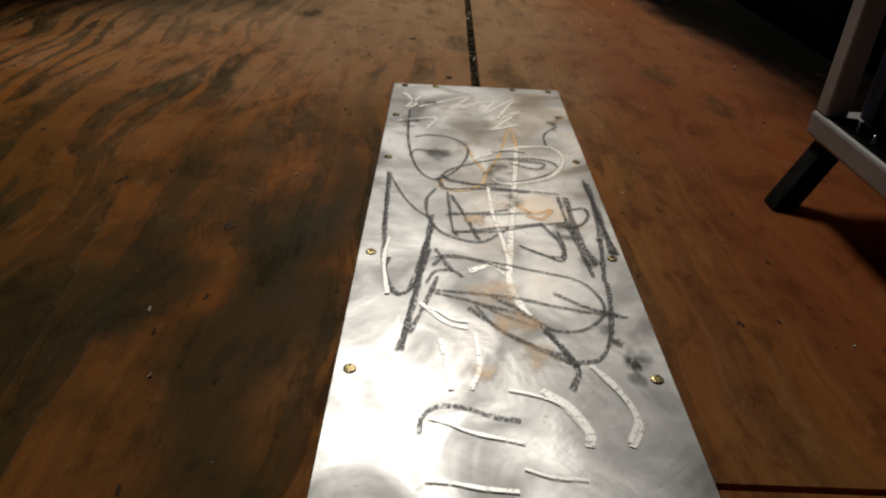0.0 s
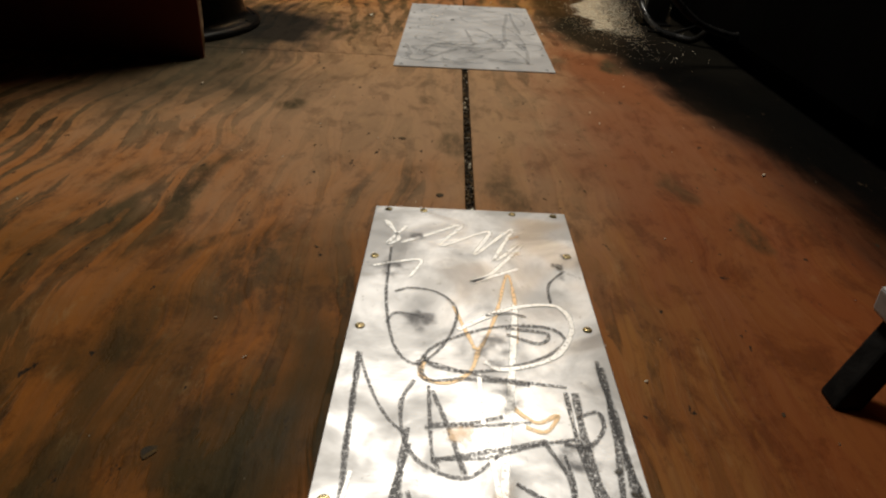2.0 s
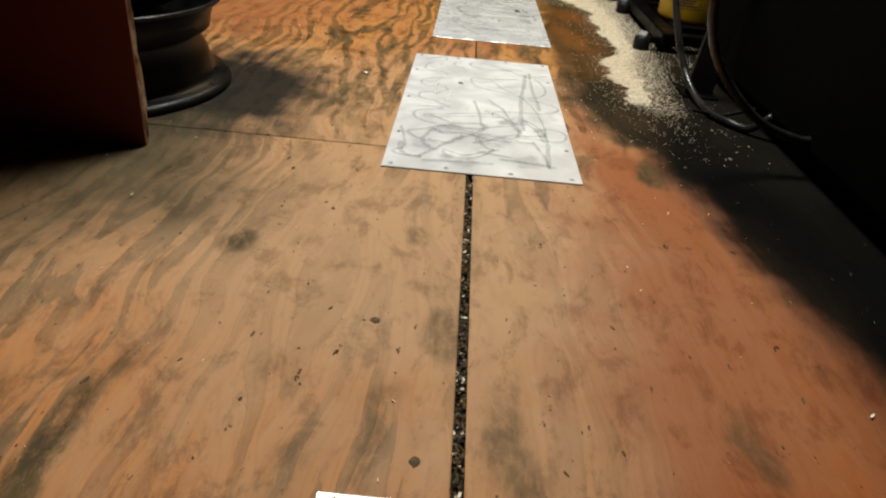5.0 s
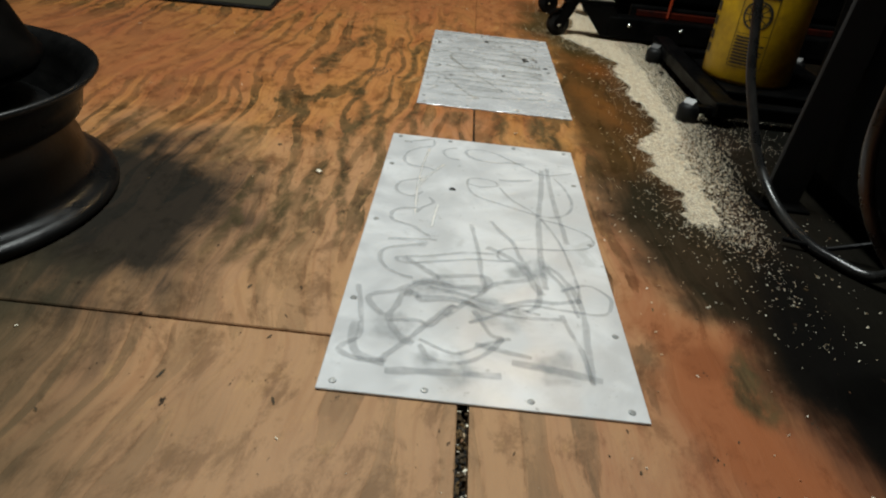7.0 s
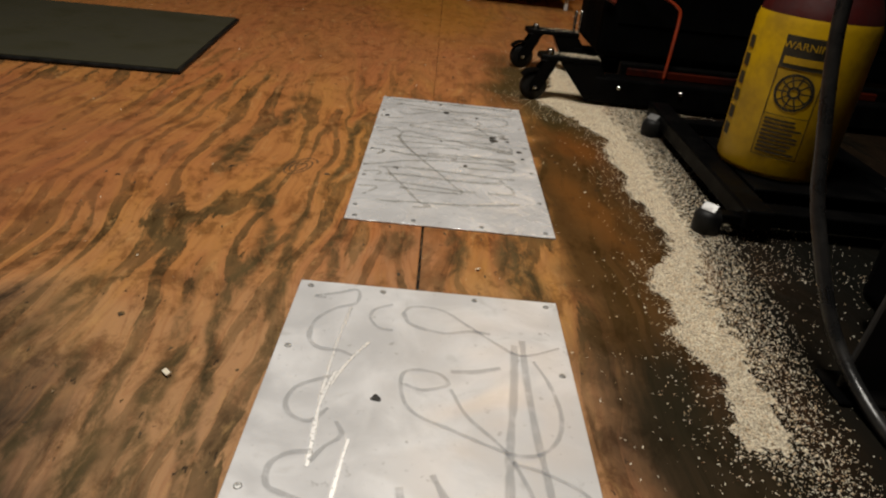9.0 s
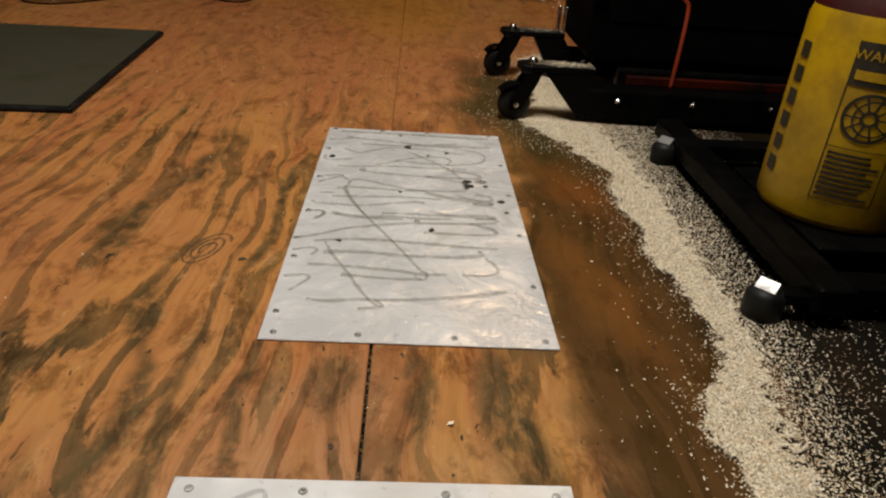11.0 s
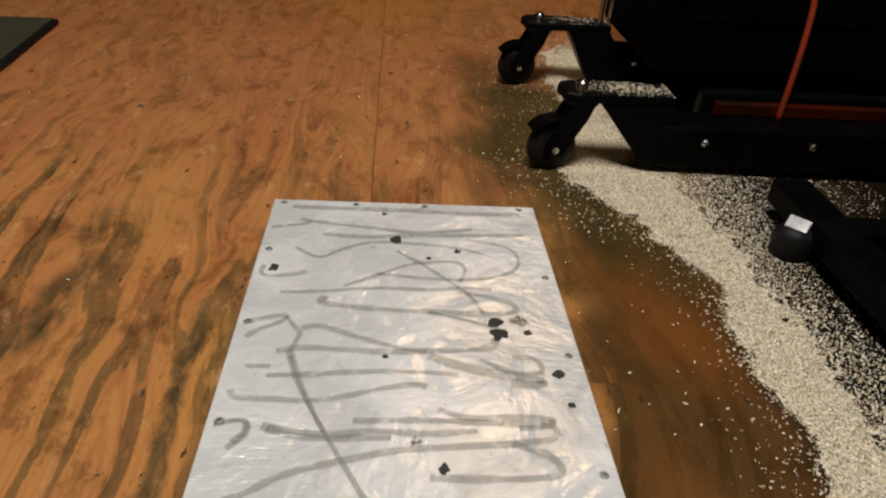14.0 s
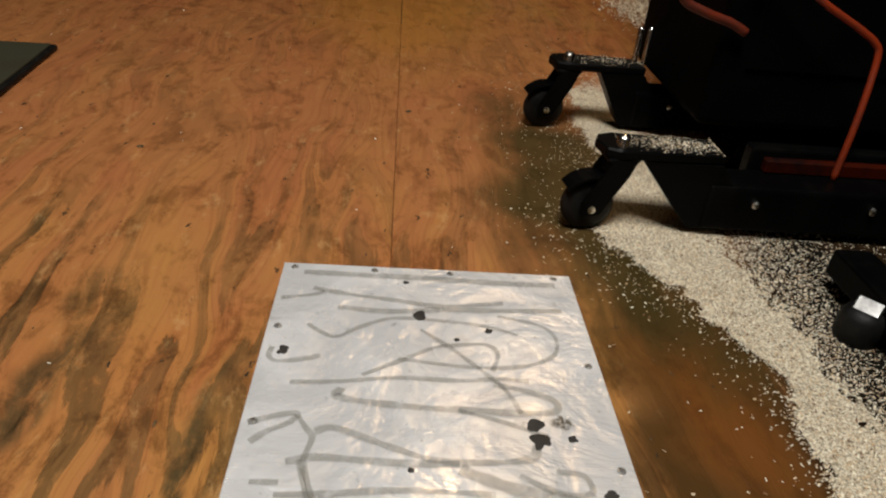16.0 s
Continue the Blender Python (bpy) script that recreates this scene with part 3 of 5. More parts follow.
stroke("white", (0.087, 0.264), (0.105, 0.273), (0.119, 0.257))
stroke("white", (0.162, 0.161), (0.173, 0.143), (0.18, 0.126), (0.181, 0.108), (0.174, 0.093))
stroke("white", (0.051, 0.221), (0.07, 0.199), (0.085, 0.194))
stroke("white", (0.128, 0.136), (0.141, 0.124), (0.151, 0.104), (0.15, 0.092))
stroke("orange", (0.088, 0.503), (0.1, 0.462), (0.109, 0.443), (0.125, 0.492), (0.139, 0.56), (0.143, 0.509), (0.14, 0.452))
stroke("orange", (0.109, 0.443), (0.101, 0.413), (0.082, 0.399), (0.064, 0.407), (0.066, 0.426))
stroke("orange", (0.128, 0.379), (0.147, 0.361), (0.163, 0.369), (0.153, 0.352), (0.139, 0.356))


def mark(plate, kind, wide, *points):
    """One marker stroke on a plate, laid a hair above the ones before it."""
    rise = 0.0029 + 0.00002 * (len(plate.children) % 40)
    part("scribble", ribbon(points, wide, z=rise), INKS[kind], plate, {"pale": "faded grey marker scribble", "grey": "faded grey marker scribble"}.get(kind, f"{kind} marker stroke"))


mark(plate_a, "dark", 0.0085, (0.203, 0.426), (0.204, 0.375), (0.204, 0.334), (0.204, 0.298))
mark(plate_a, "dark", 0.0080, (0.179, 0.394), (0.179, 0.342), (0.182, 0.305), (0.189, 0.280))
mark(plate_a, "dark", 0.0060, (0.204, 0.403), (0.200, 0.344), (0.195, 0.297), (0.189, 0.256))
mark(plate_a, "dark", 0.0062, (0.014, 0.432), (0.016, 0.368), (0.018, 0.318), (0.023, 0.259), (0.031, 0.234), (0.041, 0.234), (0.046, 0.253), (0.053, 0.303), (0.057, 0.351))
mark(plate_a, "dark", 0.0070, (0.055, 0.312), (0.050, 0.261), (0.046, 0.218), (0.042, 0.186), (0.039, 0.168))
mark(plate_a, "dark", 0.0050, (0.063, 0.255), (0.054, 0.218), (0.045, 0.186))
mark(plate_a, "dark", 0.0042, (0.066, 0.425), (0.106, 0.410), (0.148, 0.403), (0.174, 0.400))
mark(plate_a, "dark", 0.0035, (0.069, 0.352), (0.104, 0.355), (0.144, 0.361))
mark(plate_a, "dark", 0.0035, (0.074, 0.323), (0.112, 0.326), (0.142, 0.338), (0.172, 0.346))
mark(plate_a, "dark", 0.0042, (0.152, 0.339), (0.163, 0.312), (0.162, 0.290), (0.146, 0.293), (0.129, 0.305))
mark(plate_a, "dark", 0.0050, (0.148, 0.239), (0.171, 0.223), (0.193, 0.215))
mark(plate_a, "dark", 0.0070, (0.129, 0.210), (0.142, 0.186), (0.150, 0.167), (0.153, 0.159))
mark(plate_a, "dark", 0.0045, (0.090, 0.224), (0.106, 0.218), (0.125, 0.210), (0.143, 0.195))
mark(plate_a, "dark", 0.0035, (0.090, 0.221), (0.104, 0.196), (0.126, 0.179), (0.147, 0.169))
mark(plate_a, "dark", 0.0040, (0.059, 0.270), (0.069, 0.283), (0.092, 0.280), (0.117, 0.266))
mark(plate_a, "dark", 0.0035, (0.063, 0.484), (0.039, 0.489), (0.031, 0.474))
mark(plate_a, "dark", 0.0045, (0.116, 0.490), (0.134, 0.495), (0.151, 0.491))
mark(plate_a, "dark", 0.0050, (0.132, 0.464), (0.159, 0.453), (0.166, 0.468), (0.132, 0.472))
mark(plate_a, "dark", 0.0045, (0.060, 0.295), (0.074, 0.263))
mark(plate_a, "white", 0.0042, (0.054, 0.215), (0.064, 0.212), (0.074, 0.203), (0.085, 0.201))
mark(plate_a, "white", 0.0042, (0.066, 0.181), (0.070, 0.154), (0.073, 0.133))
mark(plate_a, "white", 0.0042, (0.089, 0.189), (0.091, 0.155), (0.085, 0.134))
mark(plate_a, "white", 0.0042, (0.163, 0.159), (0.174, 0.139), (0.181, 0.116), (0.173, 0.096))
mark(plate_a, "white", 0.0035, (0.060, 0.109), (0.070, 0.106), (0.083, 0.100), (0.099, 0.096), (0.114, 0.093))
mark(plate_a, "white", 0.0035, (0.108, 0.135), (0.124, 0.131), (0.140, 0.123), (0.148, 0.110), (0.152, 0.093))
mark(plate_a, "white", 0.0035, (0.059, 0.065), (0.073, 0.064), (0.091, 0.061), (0.108, 0.060))
mark(plate_a, "white", 0.0028, (0.112, 0.075), (0.127, 0.070), (0.145, 0.069))
mark(plate_a, "white", 0.0042, (0.023, 0.309), (0.021, 0.275), (0.027, 0.230))
mark(plate_a, "white", 0.0042, (0.037, 0.204), (0.036, 0.179), (0.034, 0.157))

# wide plate: curls along one edge, tangle near the front, long strokes down the other side
mark(plate_b, "pale", 0.0069, (0.036, 0.628), (0.024, 0.630), (0.047, 0.640), (0.070, 0.651), (0.072, 0.623), (0.051, 0.608), (0.032, 0.581), (0.031, 0.547), (0.044, 0.531), (0.066, 0.529), (0.082, 0.521))
mark(plate_b, "pale", 0.0069, (0.068, 0.488), (0.049, 0.478), (0.033, 0.465), (0.028, 0.443), (0.037, 0.426), (0.055, 0.421), (0.068, 0.440))
mark(plate_b, "pale", 0.0076, (0.064, 0.384), (0.043, 0.379), (0.031, 0.364), (0.034, 0.343), (0.047, 0.336), (0.064, 0.329), (0.075, 0.317), (0.085, 0.308))
mark(plate_b, "pale", 0.0062, (0.078, 0.423), (0.085, 0.406), (0.073, 0.391), (0.063, 0.372))
mark(plate_b, "pale", 0.0055, (0.114, 0.626), (0.095, 0.613), (0.091, 0.594), (0.103, 0.576), (0.118, 0.574))
mark(plate_b, "pale", 0.0057, (0.127, 0.611), (0.138, 0.625), (0.171, 0.623), (0.203, 0.594), (0.230, 0.568), (0.259, 0.548), (0.302, 0.568))
mark(plate_b, "pale", 0.0067, (0.127, 0.611), (0.137, 0.589), (0.172, 0.577), (0.203, 0.585), (0.226, 0.583))
mark(plate_b, "pale", 0.0057, (0.270, 0.540), (0.282, 0.507), (0.289, 0.462), (0.283, 0.427), (0.265, 0.404), (0.242, 0.399), (0.217, 0.408), (0.184, 0.424), (0.150, 0.441), (0.136, 0.463), (0.133, 0.497), (0.146, 0.508), (0.171, 0.504), (0.179, 0.488), (0.154, 0.477), (0.136, 0.484))
mark(plate_b, "pale", 0.0083, (0.182, 0.510), (0.207, 0.513), (0.234, 0.523))
mark(plate_b, "pale", 0.0055, (0.182, 0.482), (0.197, 0.446), (0.223, 0.415), (0.236, 0.395), (0.250, 0.356), (0.259, 0.319), (0.265, 0.276), (0.269, 0.230), (0.269, 0.202), (0.265, 0.184))
mark(plate_b, "pale", 0.0099, (0.261, 0.576), (0.260, 0.501), (0.262, 0.424), (0.266, 0.370), (0.267, 0.325))
mark(plate_b, "pale", 0.0110, (0.252, 0.566), (0.245, 0.484), (0.236, 0.407), (0.231, 0.332), (0.229, 0.260), (0.230, 0.208))
mark(plate_b, "pale", 0.0057, (0.236, 0.390), (0.266, 0.380), (0.296, 0.361), (0.305, 0.338), (0.291, 0.318), (0.256, 0.307), (0.221, 0.303), (0.187, 0.296), (0.175, 0.283), (0.177, 0.268), (0.191, 0.265))
mark(plate_b, "pale", 0.0090, (0.167, 0.368), (0.180, 0.340), (0.195, 0.314), (0.202, 0.280), (0.212, 0.249), (0.220, 0.228), (0.222, 0.200), (0.217, 0.172), (0.203, 0.157))
mark(plate_b, "pale", 0.0069, (0.034, 0.289), (0.050, 0.292), (0.078, 0.297), (0.096, 0.298))
mark(plate_b, "pale", 0.0076, (0.080, 0.285), (0.054, 0.275), (0.034, 0.264), (0.029, 0.244), (0.038, 0.222), (0.057, 0.207), (0.073, 0.203))
mark(plate_b, "pale", 0.0062, (0.171, 0.278), (0.132, 0.274), (0.090, 0.257), (0.064, 0.251), (0.049, 0.244), (0.062, 0.235), (0.103, 0.247), (0.145, 0.260), (0.188, 0.264))
mark(plate_b, "pale", 0.0083, (0.140, 0.352), (0.150, 0.278), (0.154, 0.222), (0.158, 0.194), (0.142, 0.171), (0.126, 0.149), (0.114, 0.132))
mark(plate_b, "pale", 0.0083, (0.231, 0.261), (0.239, 0.243), (0.251, 0.219), (0.258, 0.186), (0.263, 0.156))
mark(plate_b, "pale", 0.0103, (0.073, 0.192), (0.100, 0.196), (0.130, 0.192), (0.151, 0.189), (0.174, 0.211), (0.199, 0.220), (0.215, 0.230))
mark(plate_b, "pale", 0.0083, (0.081, 0.166), (0.087, 0.158), (0.110, 0.164), (0.134, 0.163), (0.163, 0.156), (0.191, 0.161), (0.219, 0.154))
mark(plate_b, "pale", 0.0097, (0.071, 0.188), (0.055, 0.171), (0.037, 0.164), (0.028, 0.153), (0.036, 0.136), (0.048, 0.123))
mark(plate_b, "pale", 0.0083, (0.013, 0.177), (0.022, 0.135), (0.028, 0.085), (0.014, 0.066), (0.014, 0.055), (0.033, 0.047), (0.058, 0.048))
mark(plate_b, "pale", 0.0117, (0.083, 0.166), (0.067, 0.173), (0.060, 0.143), (0.054, 0.123), (0.060, 0.103), (0.073, 0.085), (0.084, 0.079))
mark(plate_b, "pale", 0.0090, (0.055, 0.115), (0.085, 0.120), (0.100, 0.114), (0.122, 0.155), (0.106, 0.133), (0.078, 0.086), (0.061, 0.060), (0.053, 0.047))
mark(plate_b, "pale", 0.0083, (0.080, 0.166), (0.127, 0.170), (0.156, 0.152), (0.197, 0.146), (0.242, 0.150))
mark(plate_b, "pale", 0.0103, (0.093, 0.188), (0.138, 0.177), (0.174, 0.165), (0.210, 0.181), (0.239, 0.182), (0.270, 0.193))
mark(plate_b, "pale", 0.0124, (0.161, 0.295), (0.187, 0.276), (0.206, 0.250), (0.217, 0.214), (0.225, 0.195))
mark(plate_b, "pale", 0.0103, (0.236, 0.262), (0.251, 0.242), (0.265, 0.202), (0.269, 0.155), (0.266, 0.111), (0.265, 0.080), (0.263, 0.044))
mark(plate_b, "pale", 0.0076, (0.243, 0.159), (0.251, 0.125), (0.259, 0.094), (0.263, 0.047))
mark(plate_b, "pale", 0.0069, (0.248, 0.209), (0.281, 0.227), (0.303, 0.210), (0.305, 0.191), (0.291, 0.168), (0.244, 0.169), (0.203, 0.170), (0.168, 0.145), (0.140, 0.126))
mark(plate_b, "pale", 0.0083, (0.145, 0.150), (0.163, 0.109), (0.174, 0.103), (0.158, 0.076), (0.133, 0.057), (0.102, 0.059), (0.090, 0.080))
mark(plate_b, "pale", 0.0069, (0.089, 0.088), (0.127, 0.071), (0.158, 0.092), (0.184, 0.105))
mark(plate_b, "pale", 0.0124, (0.100, 0.211), (0.155, 0.223), (0.159, 0.202), (0.125, 0.195), (0.095, 0.199))
mark(plate_b, "pale", 0.0138, (0.060, 0.034), (0.114, 0.040), (0.173, 0.043))
mark(plate_b, "pale", 0.0138, (0.184, 0.066), (0.234, 0.060), (0.274, 0.052))
mark(plate_b, "pale", 0.0110, (0.147, 0.090), (0.184, 0.081), (0.205, 0.077))
mark(plate_b, "pale", 0.0138, (0.021, 0.108), (0.022, 0.076), (0.032, 0.054), (0.059, 0.044))
mark(plate_b, "pale", 0.0124, (0.058, 0.248), (0.086, 0.225), (0.100, 0.206), (0.077, 0.191), (0.069, 0.164))
# reflective scratches: their glints drawn as white strokes
mark(plate_b, "white", 0.0050, (0.067, 0.612), (0.061, 0.539), (0.059, 0.464), (0.061, 0.401), (0.062, 0.366))
mark(plate_b, "white", 0.0050, (0.092, 0.402), (0.089, 0.367), (0.087, 0.335))
mark(plate_b, "white", 0.0050, (0.094, 0.548), (0.076, 0.509), (0.065, 0.473))
mark(plate_b, "white", 0.0050, (0.067, 0.495), (0.060, 0.451), (0.060, 0.400))

# third plate: flat zigzags across, two long diagonals
mark(plate_c, "grey", 0.0131, (0.023, 0.631), (0.082, 0.630), (0.144, 0.630), (0.220, 0.627), (0.289, 0.627))
mark(plate_c, "grey", 0.0077, (0.006, 0.584), (0.037, 0.592), (0.048, 0.598))
mark(plate_c, "grey", 0.0092, (0.036, 0.603), (0.072, 0.595), (0.120, 0.588), (0.168, 0.581), (0.229, 0.591))
mark(plate_c, "grey", 0.0108, (0.063, 0.573), (0.109, 0.569), (0.168, 0.575), (0.228, 0.578), (0.288, 0.582))
mark(plate_c, "grey", 0.0070, (0.037, 0.545), (0.053, 0.532), (0.067, 0.528), (0.088, 0.544), (0.121, 0.559), (0.179, 0.556), (0.213, 0.550), (0.238, 0.540))
mark(plate_c, "grey", 0.0065, (0.221, 0.569), (0.261, 0.557), (0.274, 0.538), (0.269, 0.514), (0.247, 0.499), (0.220, 0.493), (0.192, 0.492), (0.166, 0.494), (0.123, 0.500))
mark(plate_c, "grey", 0.0065, (0.144, 0.543), (0.172, 0.517), (0.198, 0.488), (0.217, 0.464), (0.227, 0.437))
mark(plate_c, "grey", 0.0065, (0.208, 0.488), (0.215, 0.511), (0.206, 0.524), (0.178, 0.522), (0.155, 0.516), (0.123, 0.496), (0.092, 0.477))
mark(plate_c, "grey", 0.0080, (0.054, 0.500), (0.039, 0.495), (0.018, 0.491), (0.009, 0.497), (0.010, 0.510))
mark(plate_c, "grey", 0.0073, (0.032, 0.465), (0.073, 0.468), (0.124, 0.475), (0.176, 0.474), (0.213, 0.478), (0.239, 0.476))
mark(plate_c, "grey", 0.0100, (0.076, 0.460), (0.073, 0.450), (0.095, 0.445), (0.144, 0.440), (0.184, 0.439), (0.224, 0.437), (0.255, 0.440), (0.259, 0.451), (0.243, 0.461), (0.207, 0.471))
mark(plate_c, "grey", 0.0061, (0.174, 0.438), (0.204, 0.429), (0.237, 0.416), (0.246, 0.413))
mark(plate_c, "grey", 0.0084, (0.006, 0.418), (0.029, 0.427), (0.043, 0.429), (0.039, 0.420), (0.022, 0.409), (0.011, 0.398))
mark(plate_c, "grey", 0.0065, (0.043, 0.428), (0.052, 0.414), (0.058, 0.404), (0.054, 0.381), (0.059, 0.363), (0.069, 0.335), (0.082, 0.304), (0.090, 0.290))
mark(plate_c, "grey", 0.0092, (0.059, 0.411), (0.073, 0.415), (0.097, 0.406), (0.126, 0.394), (0.154, 0.385), (0.191, 0.384), (0.228, 0.389), (0.235, 0.402))
mark(plate_c, "grey", 0.0100, (0.041, 0.380), (0.063, 0.385), (0.099, 0.383), (0.135, 0.381), (0.172, 0.382))
mark(plate_c, "grey", 0.0146, (0.172, 0.377), (0.198, 0.365), (0.229, 0.355), (0.259, 0.350), (0.268, 0.347), (0.262, 0.342), (0.241, 0.344))
mark(plate_c, "grey", 0.0077, (0.246, 0.377), (0.266, 0.374), (0.271, 0.362), (0.265, 0.356), (0.243, 0.358), (0.217, 0.372))
mark(plate_c, "grey", 0.0070, (0.018, 0.361), (0.039, 0.361))
mark(plate_c, "grey", 0.0084, (0.037, 0.350), (0.075, 0.352), (0.118, 0.356), (0.162, 0.356), (0.197, 0.354))
mark(plate_c, "grey", 0.0077, (0.011, 0.333), (0.017, 0.325), (0.046, 0.323), (0.078, 0.322), (0.107, 0.328), (0.136, 0.337), (0.162, 0.341), (0.170, 0.338))
mark(plate_c, "grey", 0.0092, (0.042, 0.295), (0.059, 0.291), (0.090, 0.287), (0.129, 0.290), (0.168, 0.288), (0.208, 0.291))
mark(plate_c, "grey", 0.0092, (0.178, 0.314), (0.202, 0.305), (0.235, 0.306), (0.268, 0.304), (0.262, 0.297), (0.241, 0.294))
mark(plate_c, "grey", 0.0070, (0.006, 0.297), (0.022, 0.300), (0.030, 0.298), (0.030, 0.288), (0.023, 0.279))
mark(plate_c, "grey", 0.0070, (0.006, 0.297), (0.027, 0.301), (0.032, 0.288), (0.020, 0.273))
mark(plate_c, "grey", 0.0092, (0.046, 0.293), (0.076, 0.284), (0.141, 0.284))
mark(plate_c, "grey", 0.0092, (0.111, 0.301), (0.170, 0.302), (0.230, 0.299), (0.266, 0.297), (0.267, 0.285), (0.234, 0.279), (0.193, 0.276), (0.147, 0.272), (0.112, 0.264), (0.068, 0.251), (0.037, 0.232), (0.007, 0.218), (0.006, 0.222))
mark(plate_c, "grey", 0.0092, (0.234, 0.279), (0.262, 0.266), (0.264, 0.250), (0.225, 0.246), (0.169, 0.247))
mark(plate_c, "grey", 0.0100, (0.029, 0.212), (0.061, 0.218), (0.104, 0.221), (0.147, 0.218), (0.185, 0.215), (0.222, 0.211), (0.265, 0.210))
mark(plate_c, "grey", 0.0065, (0.006, 0.186), (0.027, 0.193), (0.036, 0.187), (0.030, 0.175))
mark(plate_c, "grey", 0.0061, (0.043, 0.211), (0.055, 0.180), (0.074, 0.144), (0.092, 0.106), (0.105, 0.082), (0.117, 0.066))
mark(plate_c, "grey", 0.0061, (0.051, 0.383), (0.061, 0.348), (0.087, 0.295), (0.113, 0.247), (0.136, 0.205), (0.162, 0.153), (0.172, 0.139), (0.169, 0.126), (0.157, 0.132))
mark(plate_c, "grey", 0.0092, (0.029, 0.152), (0.059, 0.152), (0.098, 0.148), (0.138, 0.144), (0.167, 0.138), (0.196, 0.140))
mark(plate_c, "grey", 0.0122, (0.044, 0.183), (0.090, 0.187), (0.147, 0.182), (0.209, 0.183), (0.247, 0.192))
mark(plate_c, "grey", 0.0077, (0.246, 0.184), (0.256, 0.169), (0.259, 0.151), (0.245, 0.141), (0.215, 0.140))
mark(plate_c, "grey", 0.0065, (0.006, 0.123), (0.029, 0.127), (0.035, 0.120), (0.028, 0.108), (0.017, 0.092))
mark(plate_c, "grey", 0.0092, (0.038, 0.076), (0.060, 0.073), (0.095, 0.078), (0.139, 0.080), (0.183, 0.086), (0.230, 0.096), (0.259, 0.105), (0.266, 0.106))
mark(plate_c, "grey", 0.0070, (0.112, 0.080), (0.122, 0.066), (0.096, 0.060))
mark(plate_c, "grey", 0.0092, (0.071, 0.131), (0.119, 0.126), (0.166, 0.126))


def splat(x, y, r, seed):
    """A ragged flat blot."""
    rng = random.Random(seed)
    bm = bmesh.new()
    top = []
    for i in range(18):
        a = i * math.pi / 9
        k = 0.80 + 0.55 * noise.noise(Vector((math.cos(a) * 1.3 + seed * 3.7, math.sin(a) * 1.3, seed * 1.3))) + rng.uniform(-0.08, 0.08)
        top.append(bm.verts.new((x + r * k * math.cos(a), y + r * k * math.sin(a), 0.0036)))
    low = [bm.verts.new((v.co.x * 1.0, v.co.y, 0.0025)) for v in top]
    layer, middle = bm.loops.layers.uv.new("across"), bm.verts.new((x, y, 0.0036))
    for i in range(18):
        for loop, u in zip(bm.faces.new((middle, top[i], top[(i + 1) % 18])).loops, (0.5, 0, 0)):
            loop[layer].uv = (u, 0.5)
        bm.faces.new((top[i], low[i], low[(i + 1) % 18], top[(i + 1) % 18]))
    return bm


for k, (x, y, r, tone) in enumerate([(0.144, 0.564, 0.008, 0), (0.020, 0.506, 0.006, 0), (0.236, 0.425, 0.008, 0), (0.239, 0.408, 0.009, 0), (0.262, 0.428, 0.013, 1), (0.266, 0.410, 0.004, 0), (0.21, 0.545, 0.004, 0), (0.178, 0.53, 0.003, 0), (0.285, 0.355, 0.006, 0), (0.288, 0.32, 0.004, 0), (0.16, 0.28, 0.006, 1), (0.18, 0.255, 0.006, 0), (0.06, 0.215, 0.004, 0), (0.135, 0.375, 0.003, 0), (0.24, 0.20, 0.005, 1), (0.13, 0.62, 0.003, 0)]):
    part("blot", splat(x, y, r, k), INKS["brown"] if tone else GRIME, plate_c, "black tar blot")
part("blot", splat(0.110, 0.459, 0.0055, 99), GRIME, plate_b, "black tar blot")
for k, (x, y, r) in enumerate([(0.19, 0.165, 0.010), (0.185, 0.185, 0.006), (0.20, 0.60, 0.008), (0.19, 0.58, 0.010), (0.205, 0.30, 0.006), (0.196, 0.318, 0.004)]):
    part("smudge", splat(x, y, r, 200 + k), INKS["brown"], plate_a, "dark oily smudge")

for k, (x, y, r) in enumerate([(0.105, 0.235, 0.030), (0.118, 0.200, 0.026), (0.092, 0.150, 0.016), (0.128, 0.170, 0.020), (0.150, 0.640, 0.014), (0.148, 0.600, 0.012), (0.095, 0.345, 0.016), (0.120, 0.300, 0.014)]):
    part("smear", splat(x, y, r, 300 + k), INKS["beige"], plate_a, "beige paint smear")
for k, (x, y, r) in enumerate([(0.196, 0.170, 0.016), (0.190, 0.150, 0.012), (0.180, 0.200, 0.010), (0.170, 0.330, 0.022), (0.185, 0.290, 0.016), (0.030, 0.560, 0.020), (0.060, 0.480, 0.022), (0.120, 0.440, 0.028), (0.190, 0.640, 0.014), (0.196, 0.560, 0.012), (0.050, 0.630, 0.014), (0.130, 0.385, 0.020), (0.200, 0.060, 0.012), (0.190, 0.045, 0.010)]):
    part("smear", splat(x, y, r, 330 + k), INKS["soot"], plate_a, "dark hand smear")

for k, (x, y, r) in enumerate([(0.06, 0.10, 0.040), (0.10, 0.19, 0.035), (0.17, 0.15, 0.045), (0.23, 0.06, 0.040), (0.12, 0.05, 0.040), (0.21, 0.25, 0.040), (0.07, 0.30, 0.030)]):
    part("smear", splat(x, y, r, 400 + k), INKS["haze"], plate_b, "grey rubbed smear")

